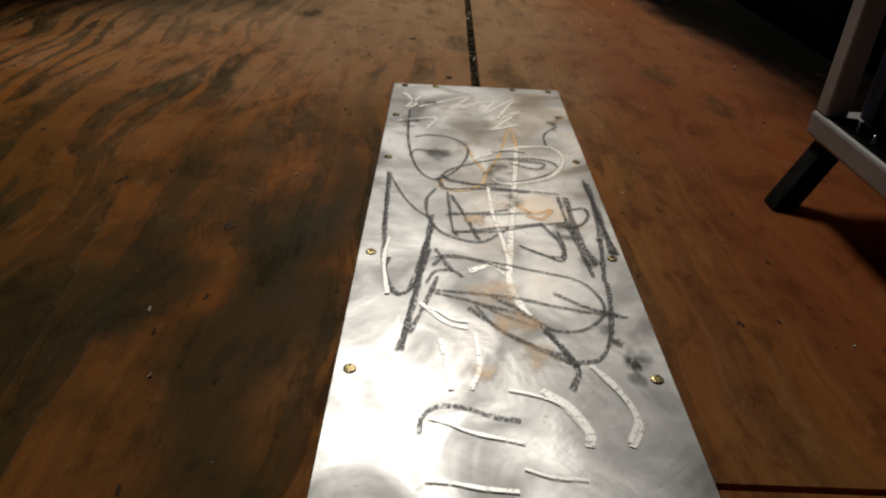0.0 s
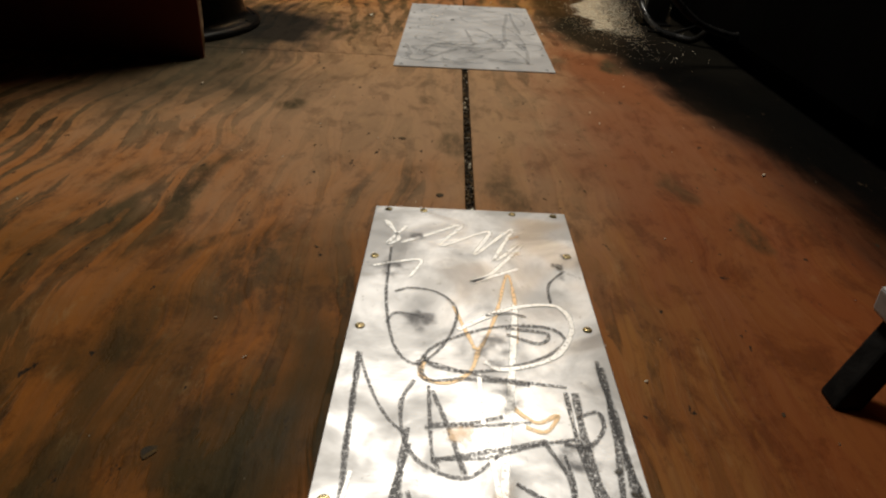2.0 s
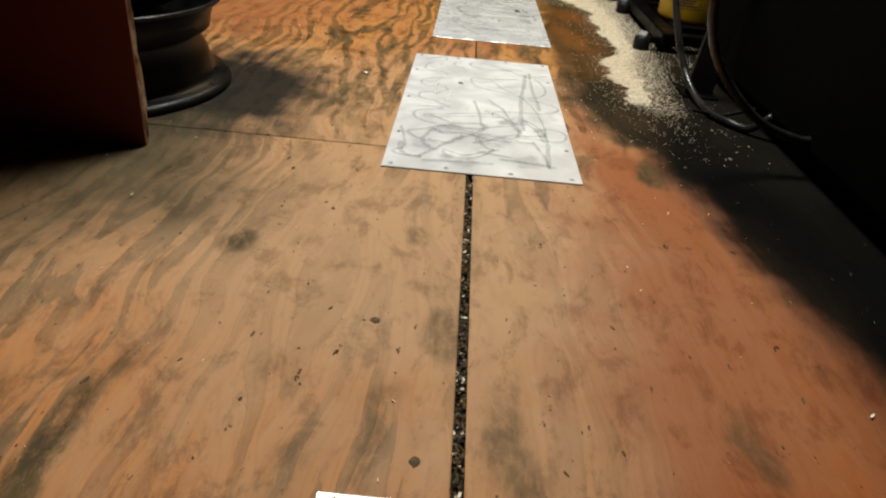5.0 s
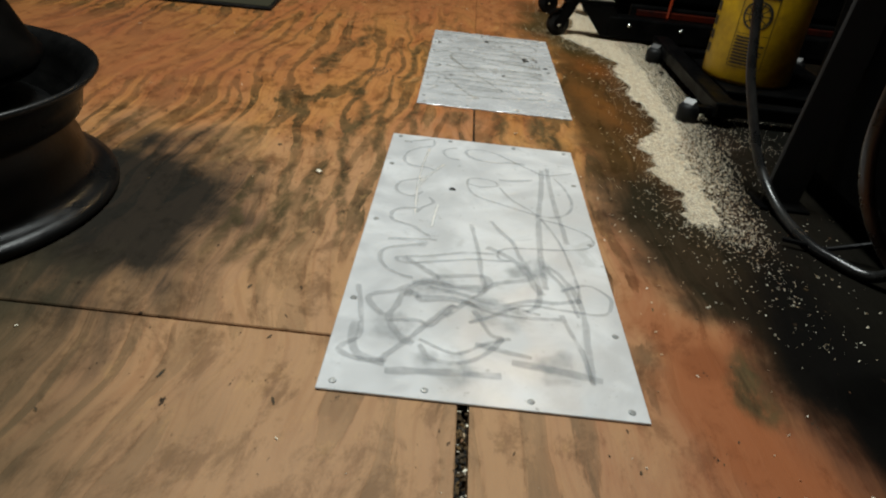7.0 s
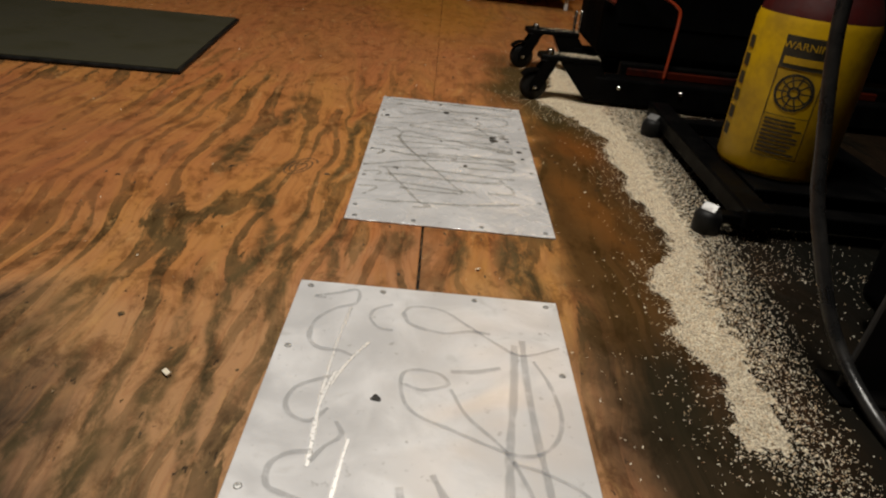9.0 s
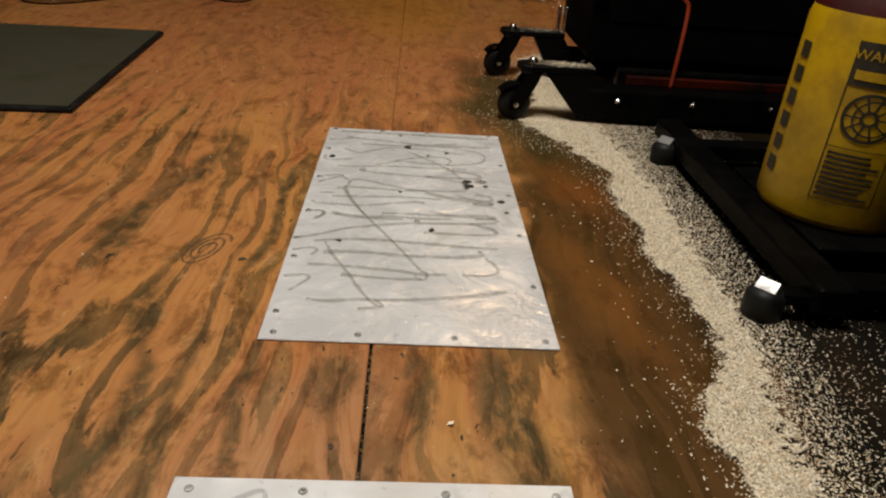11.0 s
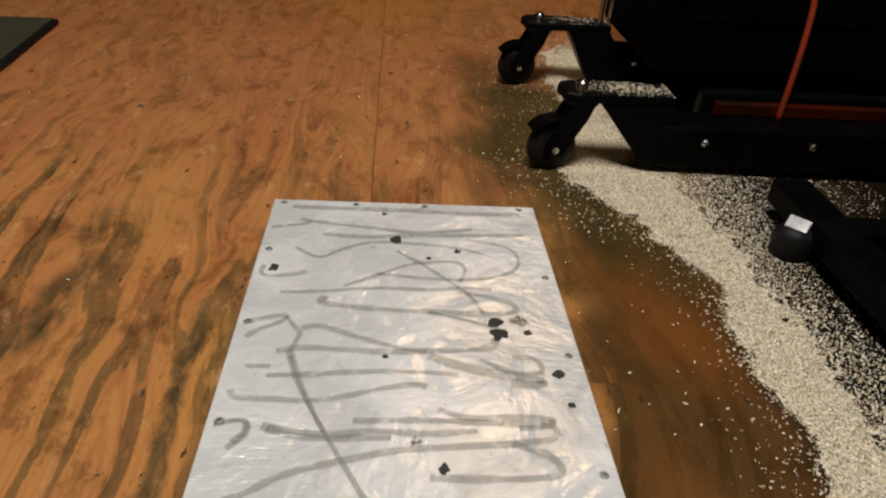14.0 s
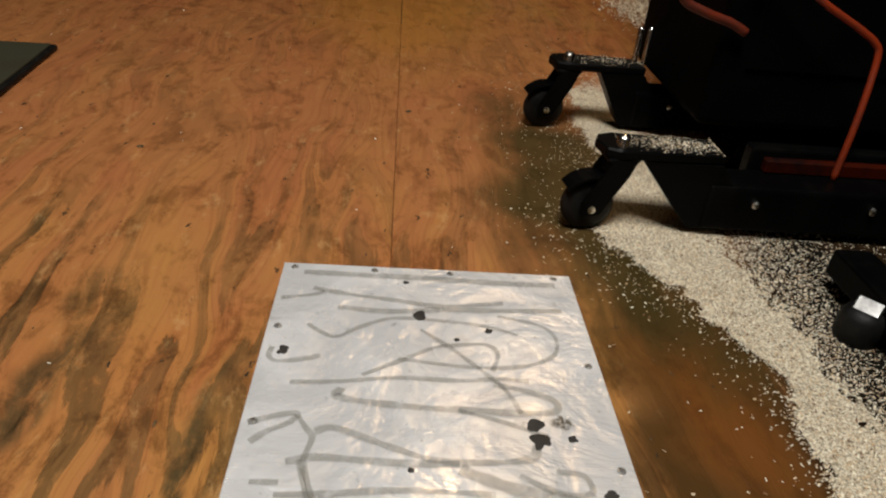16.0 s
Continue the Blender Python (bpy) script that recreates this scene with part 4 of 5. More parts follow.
# ---- steel wheel: disc, and a second wheel leaning on it ----
part("disc", lathe([(R - .056, .088), (R - .09, .105), (R - .12, .112), (R - .15, .10), (0.055, .10), (0.050, .085), (0.046, .085), (0.046, .094), (0.052, .108), (R - .15, .108), (R - .12, .120), (R - .09, .113), (R - .056, .096)], 72), RIM_BLACK, wheel, smooth=True)
for k in range(6):
    part("wheel_nut", lathe([(0.011, 0.10), (0.011, 0.116), (0.006, 0.118), (0, 0.118)], 6, Matrix.Translation((0.085 * math.cos(k * math.pi / 3), 0.085 * math.sin(k * math.pi / 3), 0))), RIM_BLACK, wheel)
cone = thing("steel_cone", -0.61, 2.03, 0.121, "black conical steel casting standing inside a wheel rim", "casting")
part("body", lathe([(0.0, 0.0), (0.10, 0.0), (0.165, 0.03), (0.172, 0.045), (0.160, 0.06), (0.118, 0.15), (0.085, 0.25), (0.075, 0.40), (0.06, 0.42), (0, 0.42)], 48), BLACK_STEEL, cone, smooth=True)
part("collar", lathe([(0.088, 0.252), (0.096, 0.256), (0.096, 0.276), (0.086, 0.282)], 48), BLACK_STEEL, cone, smooth=True)

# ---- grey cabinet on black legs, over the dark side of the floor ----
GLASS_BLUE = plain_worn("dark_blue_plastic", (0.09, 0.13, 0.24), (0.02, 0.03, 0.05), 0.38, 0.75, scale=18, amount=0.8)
# paler copy for every other rib: highlights of the folds put into colour
FOLD_GLINT = plain_worn("pale_blue_fold_glint", (0.30, 0.38, 0.52), (0.05, 0.08, 0.16), 0.3, 0.3, scale=25, amount=0.9)
cabinet = thing("grey_cabinet", 0.405, 0.20, 0.0, "grey steel cabinet with ribbed dark blue panel on black legs", "cabinet")
part("tray", box((0, 0, 0.062), (0.5, 0.636, 0.084), 0.003), GREY_PAINT, cabinet)
for x, y in ((0, 0), (0, 0.614), (0.478, 0), (0.478, 0.614)):
    part("corner_post", box((x + 0.002, y, 0.085), (x + 0.022, y + 0.020, 0.80), 0.002), GREY_PAINT, cabinet)
part("back_panel", box((0.030, 0.022, 0.086), (0.47, 0.612, 0.79), 0.002), GLASS_BLUE, cabinet, "glossy dark blue plastic panel")
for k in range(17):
    part("rib", box((0.0245, 0.040 + 0.034 * k, 0.09), (0.0302, 0.044 + 0.034 * k + 0.004 * (k % 3), 0.785), 0.0015), FOLD_GLINT if k % 2 else GLASS_BLUE, cabinet)
part("top", box((0, 0, 0.80), (0.5, 0.636, 0.83), 0.004), GREY_PAINT, cabinet)
part("grille", box((0.004, 0.022, 0.0842), (0.0295, 0.612, 0.0855)), BLACK_STEEL, cabinet)
for k in range(22):
    part("hook", tube(smooth_path([(0.010, 0.05 + 0.025 * k, 0.0855), (0.014, 0.055 + 0.025 * k, 0.092), (0.020, 0.058 + 0.025 * k, 0.0855)], 5), 0.0016, 6), CHROME, cabinet, "bright wire hook", True)
for x, y, dx, dy in ((0.022, 0.620, -0.042, -0.018), (0.018, 0.04, -0.028, 0.02), (0.46, 0.60, 0.02, -0.02), (0.46, 0.04, 0.02, 0.02)):
    leg = part("leg", box((-0.0115, -0.0115, -0.0), (0.0115, 0.0115, 0.074), 0.003), BLACK_RUBBER, cabinet)
    leg.matrix_basis = Matrix.Translation((x + dx, y + dy, 0.0))
    for v in leg.data.vertices:
        v.co.x += -dx * v.co.z / 0.074
        v.co.y += -dy * v.co.z / 0.074
        v.co.z *= 0.062 / 0.074
    part("bolt", lathe([(0.007, 0), (0.007, 0.006), (0.004, 0.008), (0, 0.008)], 8, Matrix.Translation((x - 0.008, y + 0.004, 0.0542)) @ spin("Z", 10)), CHROME, cabinet)


# ---- castors ----
def castor(parent, x, y, top, turn, r=0.033, wide=0.022):
    """Swivel castor: fork, wheel, axle and king bolt, as one part with its pieces."""
    m = Matrix.Translation((x, y, 0)) @ spin("Z", turn)
    off = 0.030
    bm = bmesh.new()
    for s in (-1, 1):
        y0 = s * (wide / 2 + 0.004)
        cheek = [(-off - 0.012, r - 0.010), (-off - 0.014, r + 0.006), (-0.014, top - 0.018), (0.016, top - 0.018), (0.010, top - 0.036), (-off + 0.012, r - 0.008)]
        a = [bm.verts.new((u, y0 - 0.0015, v)) for u, v in cheek]
        b = [bm.verts.new((u, y0 + 0.0015, v)) for u, v in cheek]
        bm.faces.new(a), bm.faces.new(b[::-1])
        for i in range(6):
            bm.faces.new((a[i], b[i], b[(i + 1) % 6], a[(i + 1) % 6]))
    box((-0.020, -wide / 2 - 0.0055, top - 0.020), (0.020, wide / 2 + 0.0055, top - 0.014), 0.002, 1, bm)
    arc = [(-off + (r + 0.006) * math.cos(a), r + (r + 0.006) * math.sin(a)) for a in np.linspace(1.0, 2.5, 7)]
    hood = [[bm.verts.new((u + lift * 0.4 * (u + off) / r, s * (wide / 2 + 0.004), v + lift)) for s in (-1, 1)] for lift in (0.0, 0.0022) for u, v in arc]
    low, high = hood[:7], hood[7:]
    for i in range(6):
        for row in (low, high):
            bm.faces.new((row[i][0], row[i][1], row[i + 1][1], row[i + 1][0]))
        for side in (0, 1):
            bm.faces.new((low[i][side], low[i + 1][side], high[i + 1][side], high[i][side]))
    for i in (0, 6):
        bm.faces.new((low[i][0], low[i][1], high[i][1], high[i][0]))
    bmesh.ops.transform(bm, matrix=m, verts=bm.verts)
    fork = part("castor_fork", bm, BLACK_STEEL, parent)
    hub = m @ Matrix.Translation((-off, 0, r)) @ spin("X", 90)
    part("castor_wheel", lathe([(0.008, -wide / 2), (r * 0.7, -wide / 2), (r * 0.95, -wide * 0.36), (r, -wide * 0.15), (r, wide * 0.15), (r * 0.95, wide * 0.36), (r * 0.7, wide / 2), (0.008, wide / 2)], 32, hub), BLACK_RUBBER, fork, "worn black castor wheel", True)
    part("axle", lathe([(0, -wide / 2 - 0.009), (0.005, -wide / 2 - 0.008), (0.0055, -wide / 2 - 0.003), (0.0055, wide / 2 + 0.003), (0.005, wide / 2 + 0.008), (0, wide / 2 + 0.009)], 10, hub), CHROME, fork)
    part("king_bolt", lathe([(0.009, top - 0.014), (0.009, top + 0.006), (0.006, top + 0.010), (0, top + 0.011)], 10, m), CHROME, fork, "bright bolt head", True)


# ---- low dolly with black drum ----
dolly = thing("drum_dolly", 0.0, 0.0, 0.0, "low black steel dolly on castors with orange tube handle", "dolly")
for y in (3.345, 3.675):
    nose = [(0.348, y + 0.004), (0.356, y - 0.022), (0.372, y - 0.030), (0.500, y - 0.024), (0.500, y + 0.022), (0.372, y + 0.028), (0.354, y + 0.020)]
    bm = bmesh.new()
    low, high = [bm.verts.new((u, v, 0.098)) for u, v in nose], [bm.verts.new((u, v, 0.110)) for u, v in nose]
    bm.faces.new(low[::-1]), bm.faces.new(high)
    for i in range(7):
        bm.faces.new((low[i], low[(i + 1) % 7], high[(i + 1) % 7], high[i]))
    bmesh.ops.bevel(bm, geom=list(bm.edges), offset=0.002, segments=1, affect="EDGES")
    part("arm", bm, BLACK_STEEL, dolly)
    bm = bmesh.new()
    prof = [(0.402 if y < 3.5 else 0.428, 0.097), (0.500, 0.097), (0.560, 0.012), (0.475, 0.012)]
    a = [bm.verts.new((u, y - 0.026, v)) for u, v in prof]
    b = [bm.verts.new((u, y + 0.024, v)) for u, v in prof]
    bm.faces.new(a), bm.faces.new(b[::-1])
    for i in range(4):
        bm.faces.new((a[i], b[i], b[(i + 1) % 4], a[(i + 1) % 4]))
    part("bracket", bm, BLACK_STEEL, dolly)
    part("beam", box((0.49, y - 0.030, 0.012), (1.30, y + 0.030, 0.072), 0.005), BLACK_STEEL, dolly)
    castor(dolly, 0.377, y - 0.012, 0.113, 8)
    castor(dolly, 1.28, y, 0.113, 170)
    for x in (0.55, 0.70, 0.86):
        part("bolt", lathe([(0.0055, 0.0), (0.0055, 0.004), (0.003, 0.006), (0, 0.006)], 8, Matrix.Translation((x, y - 0.030, 0.052)) @ spin("X", 90)), CHROME, dolly)
part("crossbar", box((0.56, 3.376, 0.060), (1.25, 3.40, 0.100), 0.004), BLACK_STEEL, dolly)
part("edge_strip", box((0.575, 3.362, 0.0722), (1.20, 3.3745, 0.090), 0.002, 1), DIM_ORANGE, dolly, "grimy orange-red painted strip")
part("crossbar", box((0.56, 3.60, 0.060), (1.25, 3.64, 0.100), 0.004), BLACK_STEEL, dolly)
part("handle", tube(smooth_path([(0.664, 3.356, 0.070), (0.670, 3.366, 0.15), (0.676, 3.384, 0.218), (0.668, 3.388, 0.236), (0.645, 3.392, 0.250), (0.600, 3.398, 0.272), (0.560, 3.404, 0.295)], 8), 0.0042, 12), ORANGE, dolly, "bent orange-red tube", True)
part("handle", tube(smooth_path([(0.560, 3.404, 0.297), (0.530, 3.408, 0.31), (0.520, 3.41, 0.33), (0.520, 3.41, 0.60)], 8), 0.0042, 12), ORANGE, dolly, "bent orange-red tube", True)
part("handle", tube(smooth_path([(0.527, 3.424, 0.228), (0.505, 3.424, 0.238), (0.470, 3.424, 0.248), (0.440, 3.424, 0.262), (0.425, 3.424, 0.30), (0.425, 3.424, 0.45)], 8), 0.0055, 12), FADED_ORANGE, dolly, "faded orange-red tube", True)
for x in (0.484, 0.500):
    part("pin", lathe([(0.0045, 0.110), (0.0045, 0.165), (0.003, 0.168), (0, 0.168)], 10, Matrix.Translation((x, 3.672, 0))), CHROME, dolly, "bright steel pin", True)
body = thing("boxy_machine", 0.505, 3.435, 0.101, "tall black boxy machine standing on the low dolly", "machine")
part("housing", box((0, 0, 0), (0.78, 0.30, 0.85), 0.012, 3), MATTE_BLACK, body)
part("door", box((0.04, -0.004, 0.08), (0.74, -0.0005, 0.80), 0.002, 1), MATTE_BLACK, body)
part("handle", tube(smooth_path([(0.10, -0.004, 0.40), (0.10, -0.020, 0.41), (0.10, -0.020, 0.54), (0.10, -0.004, 0.55)], 5), 0.005, 8), BLACK_STEEL, body, smooth=True)

# ---- tank stand with yellow tank ----
stand = thing("tank_stand", 0, 0, 0, "black steel base frame with small castors holding a tank", "stand")
part("rail", box((0.600, 2.62, 0.020), (0.645, 3.22, 0.052), 0.004), BLACK_STEEL, stand)
part("rail", box((0.900, 2.62, 0.020), (0.945, 3.22, 0.052), 0.004), BLACK_STEEL, stand)
for y in (2.66, 2.88, 3.12):
    part("cross_rail", box((0.6455, y - 0.02, 0.018), (0.8995, y + 0.02, 0.045), 0.003), BLACK_STEEL, stand)
part("base_plate", box((0.650, 2.72, 0.0455), (0.895, 2.99, 0.052), 0.002), BLACK_STEEL, stand)
for x, y in ((0.555, 2.645), (0.590, 3.125), (0.985, 2.66), (0.985, 3.16)):
    foot = part("castor_housing", lathe([(0.0, 0.0), (0.020, 0.0), (0.022, 0.004), (0.022, 0.030), (0.016, 0.038), (0, 0.040)], 18, Matrix.Translation((x, y, 0)) @ spin("Z", 20)), BLACK_RUBBER, stand, smooth=True)
    part("cap", box((-0.013, -0.009, 0.0395), (0.013, 0.009, 0.0425), 0.0015, 1, m=Matrix.Translation((x, y, 0.0)) @ Matrix.Translation((0, 0, 0.038)) @ Vector((-0.42, -0.40, 0.80)).to_track_quat("Z", "Y").to_matrix().to_4x4() @ Matrix.Translation((0, 0, -0.036))), CAP, foot, "dull steel cap plate")
    part("lug", box((min(x, 0.63), y - 0.012, 0.022), (max(x, 0.63), y + 0.012, 0.036), 0.002), BLACK_STEEL, stand) if x < 0.7 else None

TX, TY, TR = 0.730, 2.852, 0.096
DARK_RED = plain_worn("dark_red_paint", (0.055, 0.006, 0.005), (0.02, 0.004, 0.004), 0.45, scale=20)
tank = thing("yellow_tank", TX, TY, 0.052, "yellow painted air tank with black warning label, dark red top", "tank")
part("body", lathe([(0, 0.004), (0.06, 0.0), (0.088, 0.001), (TR - .003, 0.004), (TR, 0.012), (TR, 0.250), (TR - .003, 0.262)], 64), YELLOW, tank, smooth=True)
part("top", lathe([(TR - .003, 0.2622), (TR - .006, 0.275), (TR - .03, 0.33), (0.05, 0.365), (0.045, 0.40), (0.03, 0.41), (0, 0.41)], 64), DARK_RED, tank, "dark red domed top", True)
part("valve", tube(smooth_path([(0, 0, 0.40), (0.0, 0.0, 0.50), (0.02, 0.0, 0.56)], 6), 0.016, 12), BLACK_STEEL, tank, smooth=True)
LABEL_BLACK = plain_worn("label_black", (0.02, 0.018, 0.012), (0.06, 0.045, 0.02), 0.5, scale=50)
FACE = math.degrees(math.atan2(-0.88, -0.47))


def wrap(bm, lift=0.0012):
    """Lay a flat figure (x across, y up) on the tank's side that faces the seam."""
    for v in bm.verts:
        a = radians(FACE) + v.co.x / TR
        rr = TR + lift + v.co.z
        v.co = Vector((rr * math.cos(a), rr * math.sin(a), v.co.y))
    return bm


def strip(x0, y0, x1, y1, bm=None):
    bm = bm or bmesh.new()
    k = max(2, int(abs(x1 - x0) / 0.006))
    xs = np.linspace(x0, x1, k + 1)
    low, top = [bm.verts.new((x, y0, 0)) for x in xs], [bm.verts.new((x, y1, 0)) for x in xs]
    for i in range(k):
        bm.faces.new((low[i], low[i + 1], top[i + 1], top[i]))
    return bm


def ring(cx, cy, r0, r1, bm=None, k=36):
    bm = bm or bmesh.new()
    a = [bm.verts.new((cx + r0 * math.cos(t), cy + r0 * math.sin(t), 0)) for t in np.linspace(0, 2 * math.pi, k, endpoint=False)]
    b = [bm.verts.new((cx + r1 * math.cos(t), cy + r1 * math.sin(t), 0)) for t in np.linspace(0, 2 * math.pi, k, endpoint=False)]
    for i in range(k):
        bm.faces.new((a[i], a[(i + 1) % k], b[(i + 1) % k], b[i]))
    return bm


label = part("label", wrap(strip(-0.036, 0.186, 0.036, 0.236)), LABEL_BLACK, tank, "black label header")
frame_bm = strip(-0.036, 0.040, -0.0345, 0.186)
for q in ((0.0345, 0.040, 0.036, 0.186), (-0.036, 0.040, 0.036, 0.0415), (-0.036, 0.110, 0.036, 0.1112)):
    strip(*q, frame_bm)
part("label_border", wrap(frame_bm), LABEL_BLACK, tank)
sign = ring(0, 0.150, 0.026, 0.030)
ring(0, 0.150, 0.006, 0.010, sign), ring(0.004, 0.150, 0.020, 0.0222, sign)
for k in range(10):
    a = k * math.pi / 5
    s = strip(0.008, -0.0012, 0.026, 0.0012)
    bmesh.ops.transform(s, matrix=Matrix.Translation((0, 0.150, 0)) @ spin("Z", math.degrees(a)), verts=s.verts)
    part("pictogram", wrap(s), LABEL_BLACK, tank)
part("pictogram", wrap(sign), LABEL_BLACK, tank, "black spoked wheel warning picture")
for k in range(9):
    part("text_line", wrap(strip(-0.031, 0.101 - 0.0068 * k, 0.031 - random.uniform(0, 0.014), 0.1045 - 0.0068 * k)), LABEL_BLACK, tank, "unreadable black text line")
for k in range(6):
    part("lettering", wrap(strip(-0.118, 0.050 + 0.030 * k, -0.098, 0.070 + 0.030 * k)), LABEL_BLACK, tank, "black brand lettering block")


def lettering(text, size, x, y):
    """A word in the built-in font, wrapped on the tank."""
    data = bpy.data.curves.new("word", "FONT")
    data.body, data.size, data.align_x, data.resolution_u = text, size, "CENTER", 3
    tmp = bpy.data.objects.new("word", data)
    scene.collection.objects.link(tmp)
    me = tmp.to_mesh()
    bm = bmesh.new()
    bm.from_mesh(me)
    tmp.to_mesh_clear()
    bpy.data.objects.remove(tmp)
    for v in bm.verts:
        v.co.x, v.co.y, v.co.z = v.co.x + x, v.co.y + y, 0
    return wrap(bm, 0.0022)


part("word", lettering("WARNING", 0.0165, 0.003, 0.216), YELLOW, label)
part("text_line", wrap(strip(-0.030, 0.193, 0.031, 0.204), 0.0020), YELLOW, label, "unreadable yellow text line")

# ---- black machine at the dark side, with hoses ----
machine = thing("shop_machine", 0.665, 1.30, 0.0, "tall black workshop machine standing in the dark", "machine")
part("cabinet", box((0.0, 0.0, 0.03), (0.8, 1.12, 0.95), 0.02, 3), MATTE_BLACK, machine)
part("plinth", box((0.02, 0.02, 0.0), (0.78, 1.10, 0.029), 0.004), MATTE_BLACK, machine)
part("side_panel", box((0.05, -0.006, 0.10), (0.65, -0.0005, 0.85), 0.002), MATTE_BLACK, machine)
DARK_GREY = plain_worn("dark_grey_paint", (0.022, 0.021, 0.020), (0.012, 0.012, 0.012), 0.55, scale=12)
post = thing("prop_post", 0.605, 2.262, 0.0, "dark grey flat steel post leaning on a machine", "post")
part("bar", box((-0.030, -0.004, 0.0), (0.030, 0.004, 0.60), 0.002, 1, m=spin("Y", 7) @ spin("X", -3)), DARK_GREY, post)
part("foot", box((-0.04, -0.03, 0.0), (0.04, 0.03, 0.006), 0.002, 1), BLACK_STEEL, post)
HOSE = plain_worn("black_rubber_hose", (0.012, 0.012, 0.012), (0.04, 0.037, 0.033), 0.28, scale=30)
hose = thing("air_hose", 0, 0, 0, "black rubber air hose hanging down to the floor", "hose", "hoses by the machine")
part("tube", tube(smooth_path([(0.667, 2.30, 0.62), (0.60, 2.40, 0.58), (0.525, 2.42, 0.42), (0.532, 2.37, 0.22), (0.546, 2.33, 0.13), (0.570, 2.285, 0.05), (0.585, 2.21, 0.012), (0.590, 2.12, 0.009), (0.610, 2.07, 0.009), (0.640, 2.03, 0.012), (0.667, 2.01, 0.045)], 10), 0.0078, 12), HOSE, hose, smooth=True)
hose = thing("air_hose", 0, 0, 0, "black rubber air hose sagging beside the machine", "hose", "hoses by the machine")
part("tube", tube(smooth_path([(0.667, 1.80, 0.70), (0.58, 1.84, 0.66), (0.47, 1.85, 0.50), (0.452, 1.85, 0.30), (0.462, 1.85, 0.215), (0.505, 1.85, 0.145), (0.575, 1.85, 0.085), (0.64, 1.85, 0.062), (0.667, 1.85, 0.060)], 10), 0.0072, 12), HOSE, hose, smooth=True)
rod = thing("thin_rod", 0, 0, 0, "thin black rod lying on the sawdust", "rod")
part("bar", tube([Vector((0.555, 2.118, 0.010)), Vector((0.61, 2.10, 0.010)), Vector((0.664, 2.085, 0.034))], 0.0035, 8), BLACK_STEEL, rod)

# ---- far things: tube stand and low white frame ----
TUBE = plain_worn("dull_chrome_tube", (0.45, 0.44, 0.42), (0.15, 0.14, 0.13), 0.3, 1.0, scale=40)
tube_stand = thing("workbench", 0, 0, 0, "bent chrome tube runners with an added dark body on top", "workbench")
# black body is added: darkens this corner and shades the floor
part("added_body", box((-1.60, 4.60, 0.10), (-0.36, 5.20, 0.70), 0.01), MATTE_BLACK, tube_stand, "matte black body added to darken the corner")
for bend in ([(-1.26, 4.72, 0.105), (-1.24, 4.64, 0.03), (-1.165, 4.46, 0.014), (-1.03, 4.22, 0.014), (-0.965, 4.175, 0.014), (-0.90, 4.20, 0.014), (-0.818, 4.31, 0.014), (-0.70, 4.49, 0.014), (-0.655, 4.63, 0.03), (-0.65, 4.72, 0.105)], [(-0.63, 4.72, 0.105), (-0.63, 4.62, 0.03), (-0.60, 4.51, 0.014), (-0.50, 4.42, 0.014), (-0.445, 4.395, 0.014), (-0.415, 4.43, 0.014), (-0.405, 4.53, 0.014), (-0.40, 4.64, 0.03), (-0.40, 4.72, 0.105)]):
    part("runner", tube(smooth_path(bend, 8), 0.012, 10), TUBE, tube_stand, smooth=True)
for x in (-1.5, -0.46):
    part("leg", lathe([(0.02, 0.0), (0.02, 0.0995)], 12, Matrix.Translation((x, 5.12, 0))), TUBE, tube_stand, smooth=True)
WHITE_PAINT = plain_worn("white_paint", (0.7, 0.7, 0.68), (0.4, 0.39, 0.36), 0.5, scale=15)
rack = thing("low_rack", 0, 0, 0, "low white metal rack on short legs", "rack")
part("shelf", box((0.20, 4.86, 0.055), (0.68, 5.20, 0.075), 0.004), WHITE_PAINT, rack)
part("front_rail", box((0.20, 4.84, 0.050), (0.68, 4.859, 0.110), 0.003), WHITE_PAINT, rack)
for x in (0.225, 0.655):
    for y in (4.87, 5.18):
        part("leg", lathe([(0.009, 0.0), (0.009, 0.0545)], 10, Matrix.Translation((x, y, 0))), WHITE_PAINT, rack)
part("box_body", box((0.21, 4.88, 0.076), (0.67, 5.18, 0.40), 0.006), BLACK_STEEL, rack)
part("cover", box((0.56, 4.834, 0.058), (0.65, 4.8395, 0.102), 0.002), BLACK_STEEL, rack, "dark square cover")

# ---- sawdust ----
def sawdust(name):
    n = Nodes(name)
    at = n.place()
    a, b = n.noise(at, 60.0, 4, 0.65), n.noise(at, 330.0, 4, 0.8)
    col = n.mix(n.ease(b, 0.40, 0.58), (0.30, 0.225, 0.135), (1.0, 0.91, 0.72))
    col = n.mix(n.math("MULTIPLY", n.ease(a, 0.48, 0.66), 0.45), col, (0.26, 0.19, 0.11))
    n.bump(n.math("ADD", b, a), 0.003, 1.0)
    return n.done(col, 0.95)


def chips(name):
    n = Nodes(name)
    rnd = n.tree.nodes.new("ShaderNodeNewGeometry").outputs["Random Per Island"]
    col = n.mix(n.ease(rnd, 0.0, 0.8), (0.68, 0.50, 0.30), (1.0, 0.93, 0.75))
    return n.done(n.mix(n.ease(rnd, 0.91, 0.96), col, (0.22, 0.11, 0.05)), 0.8)


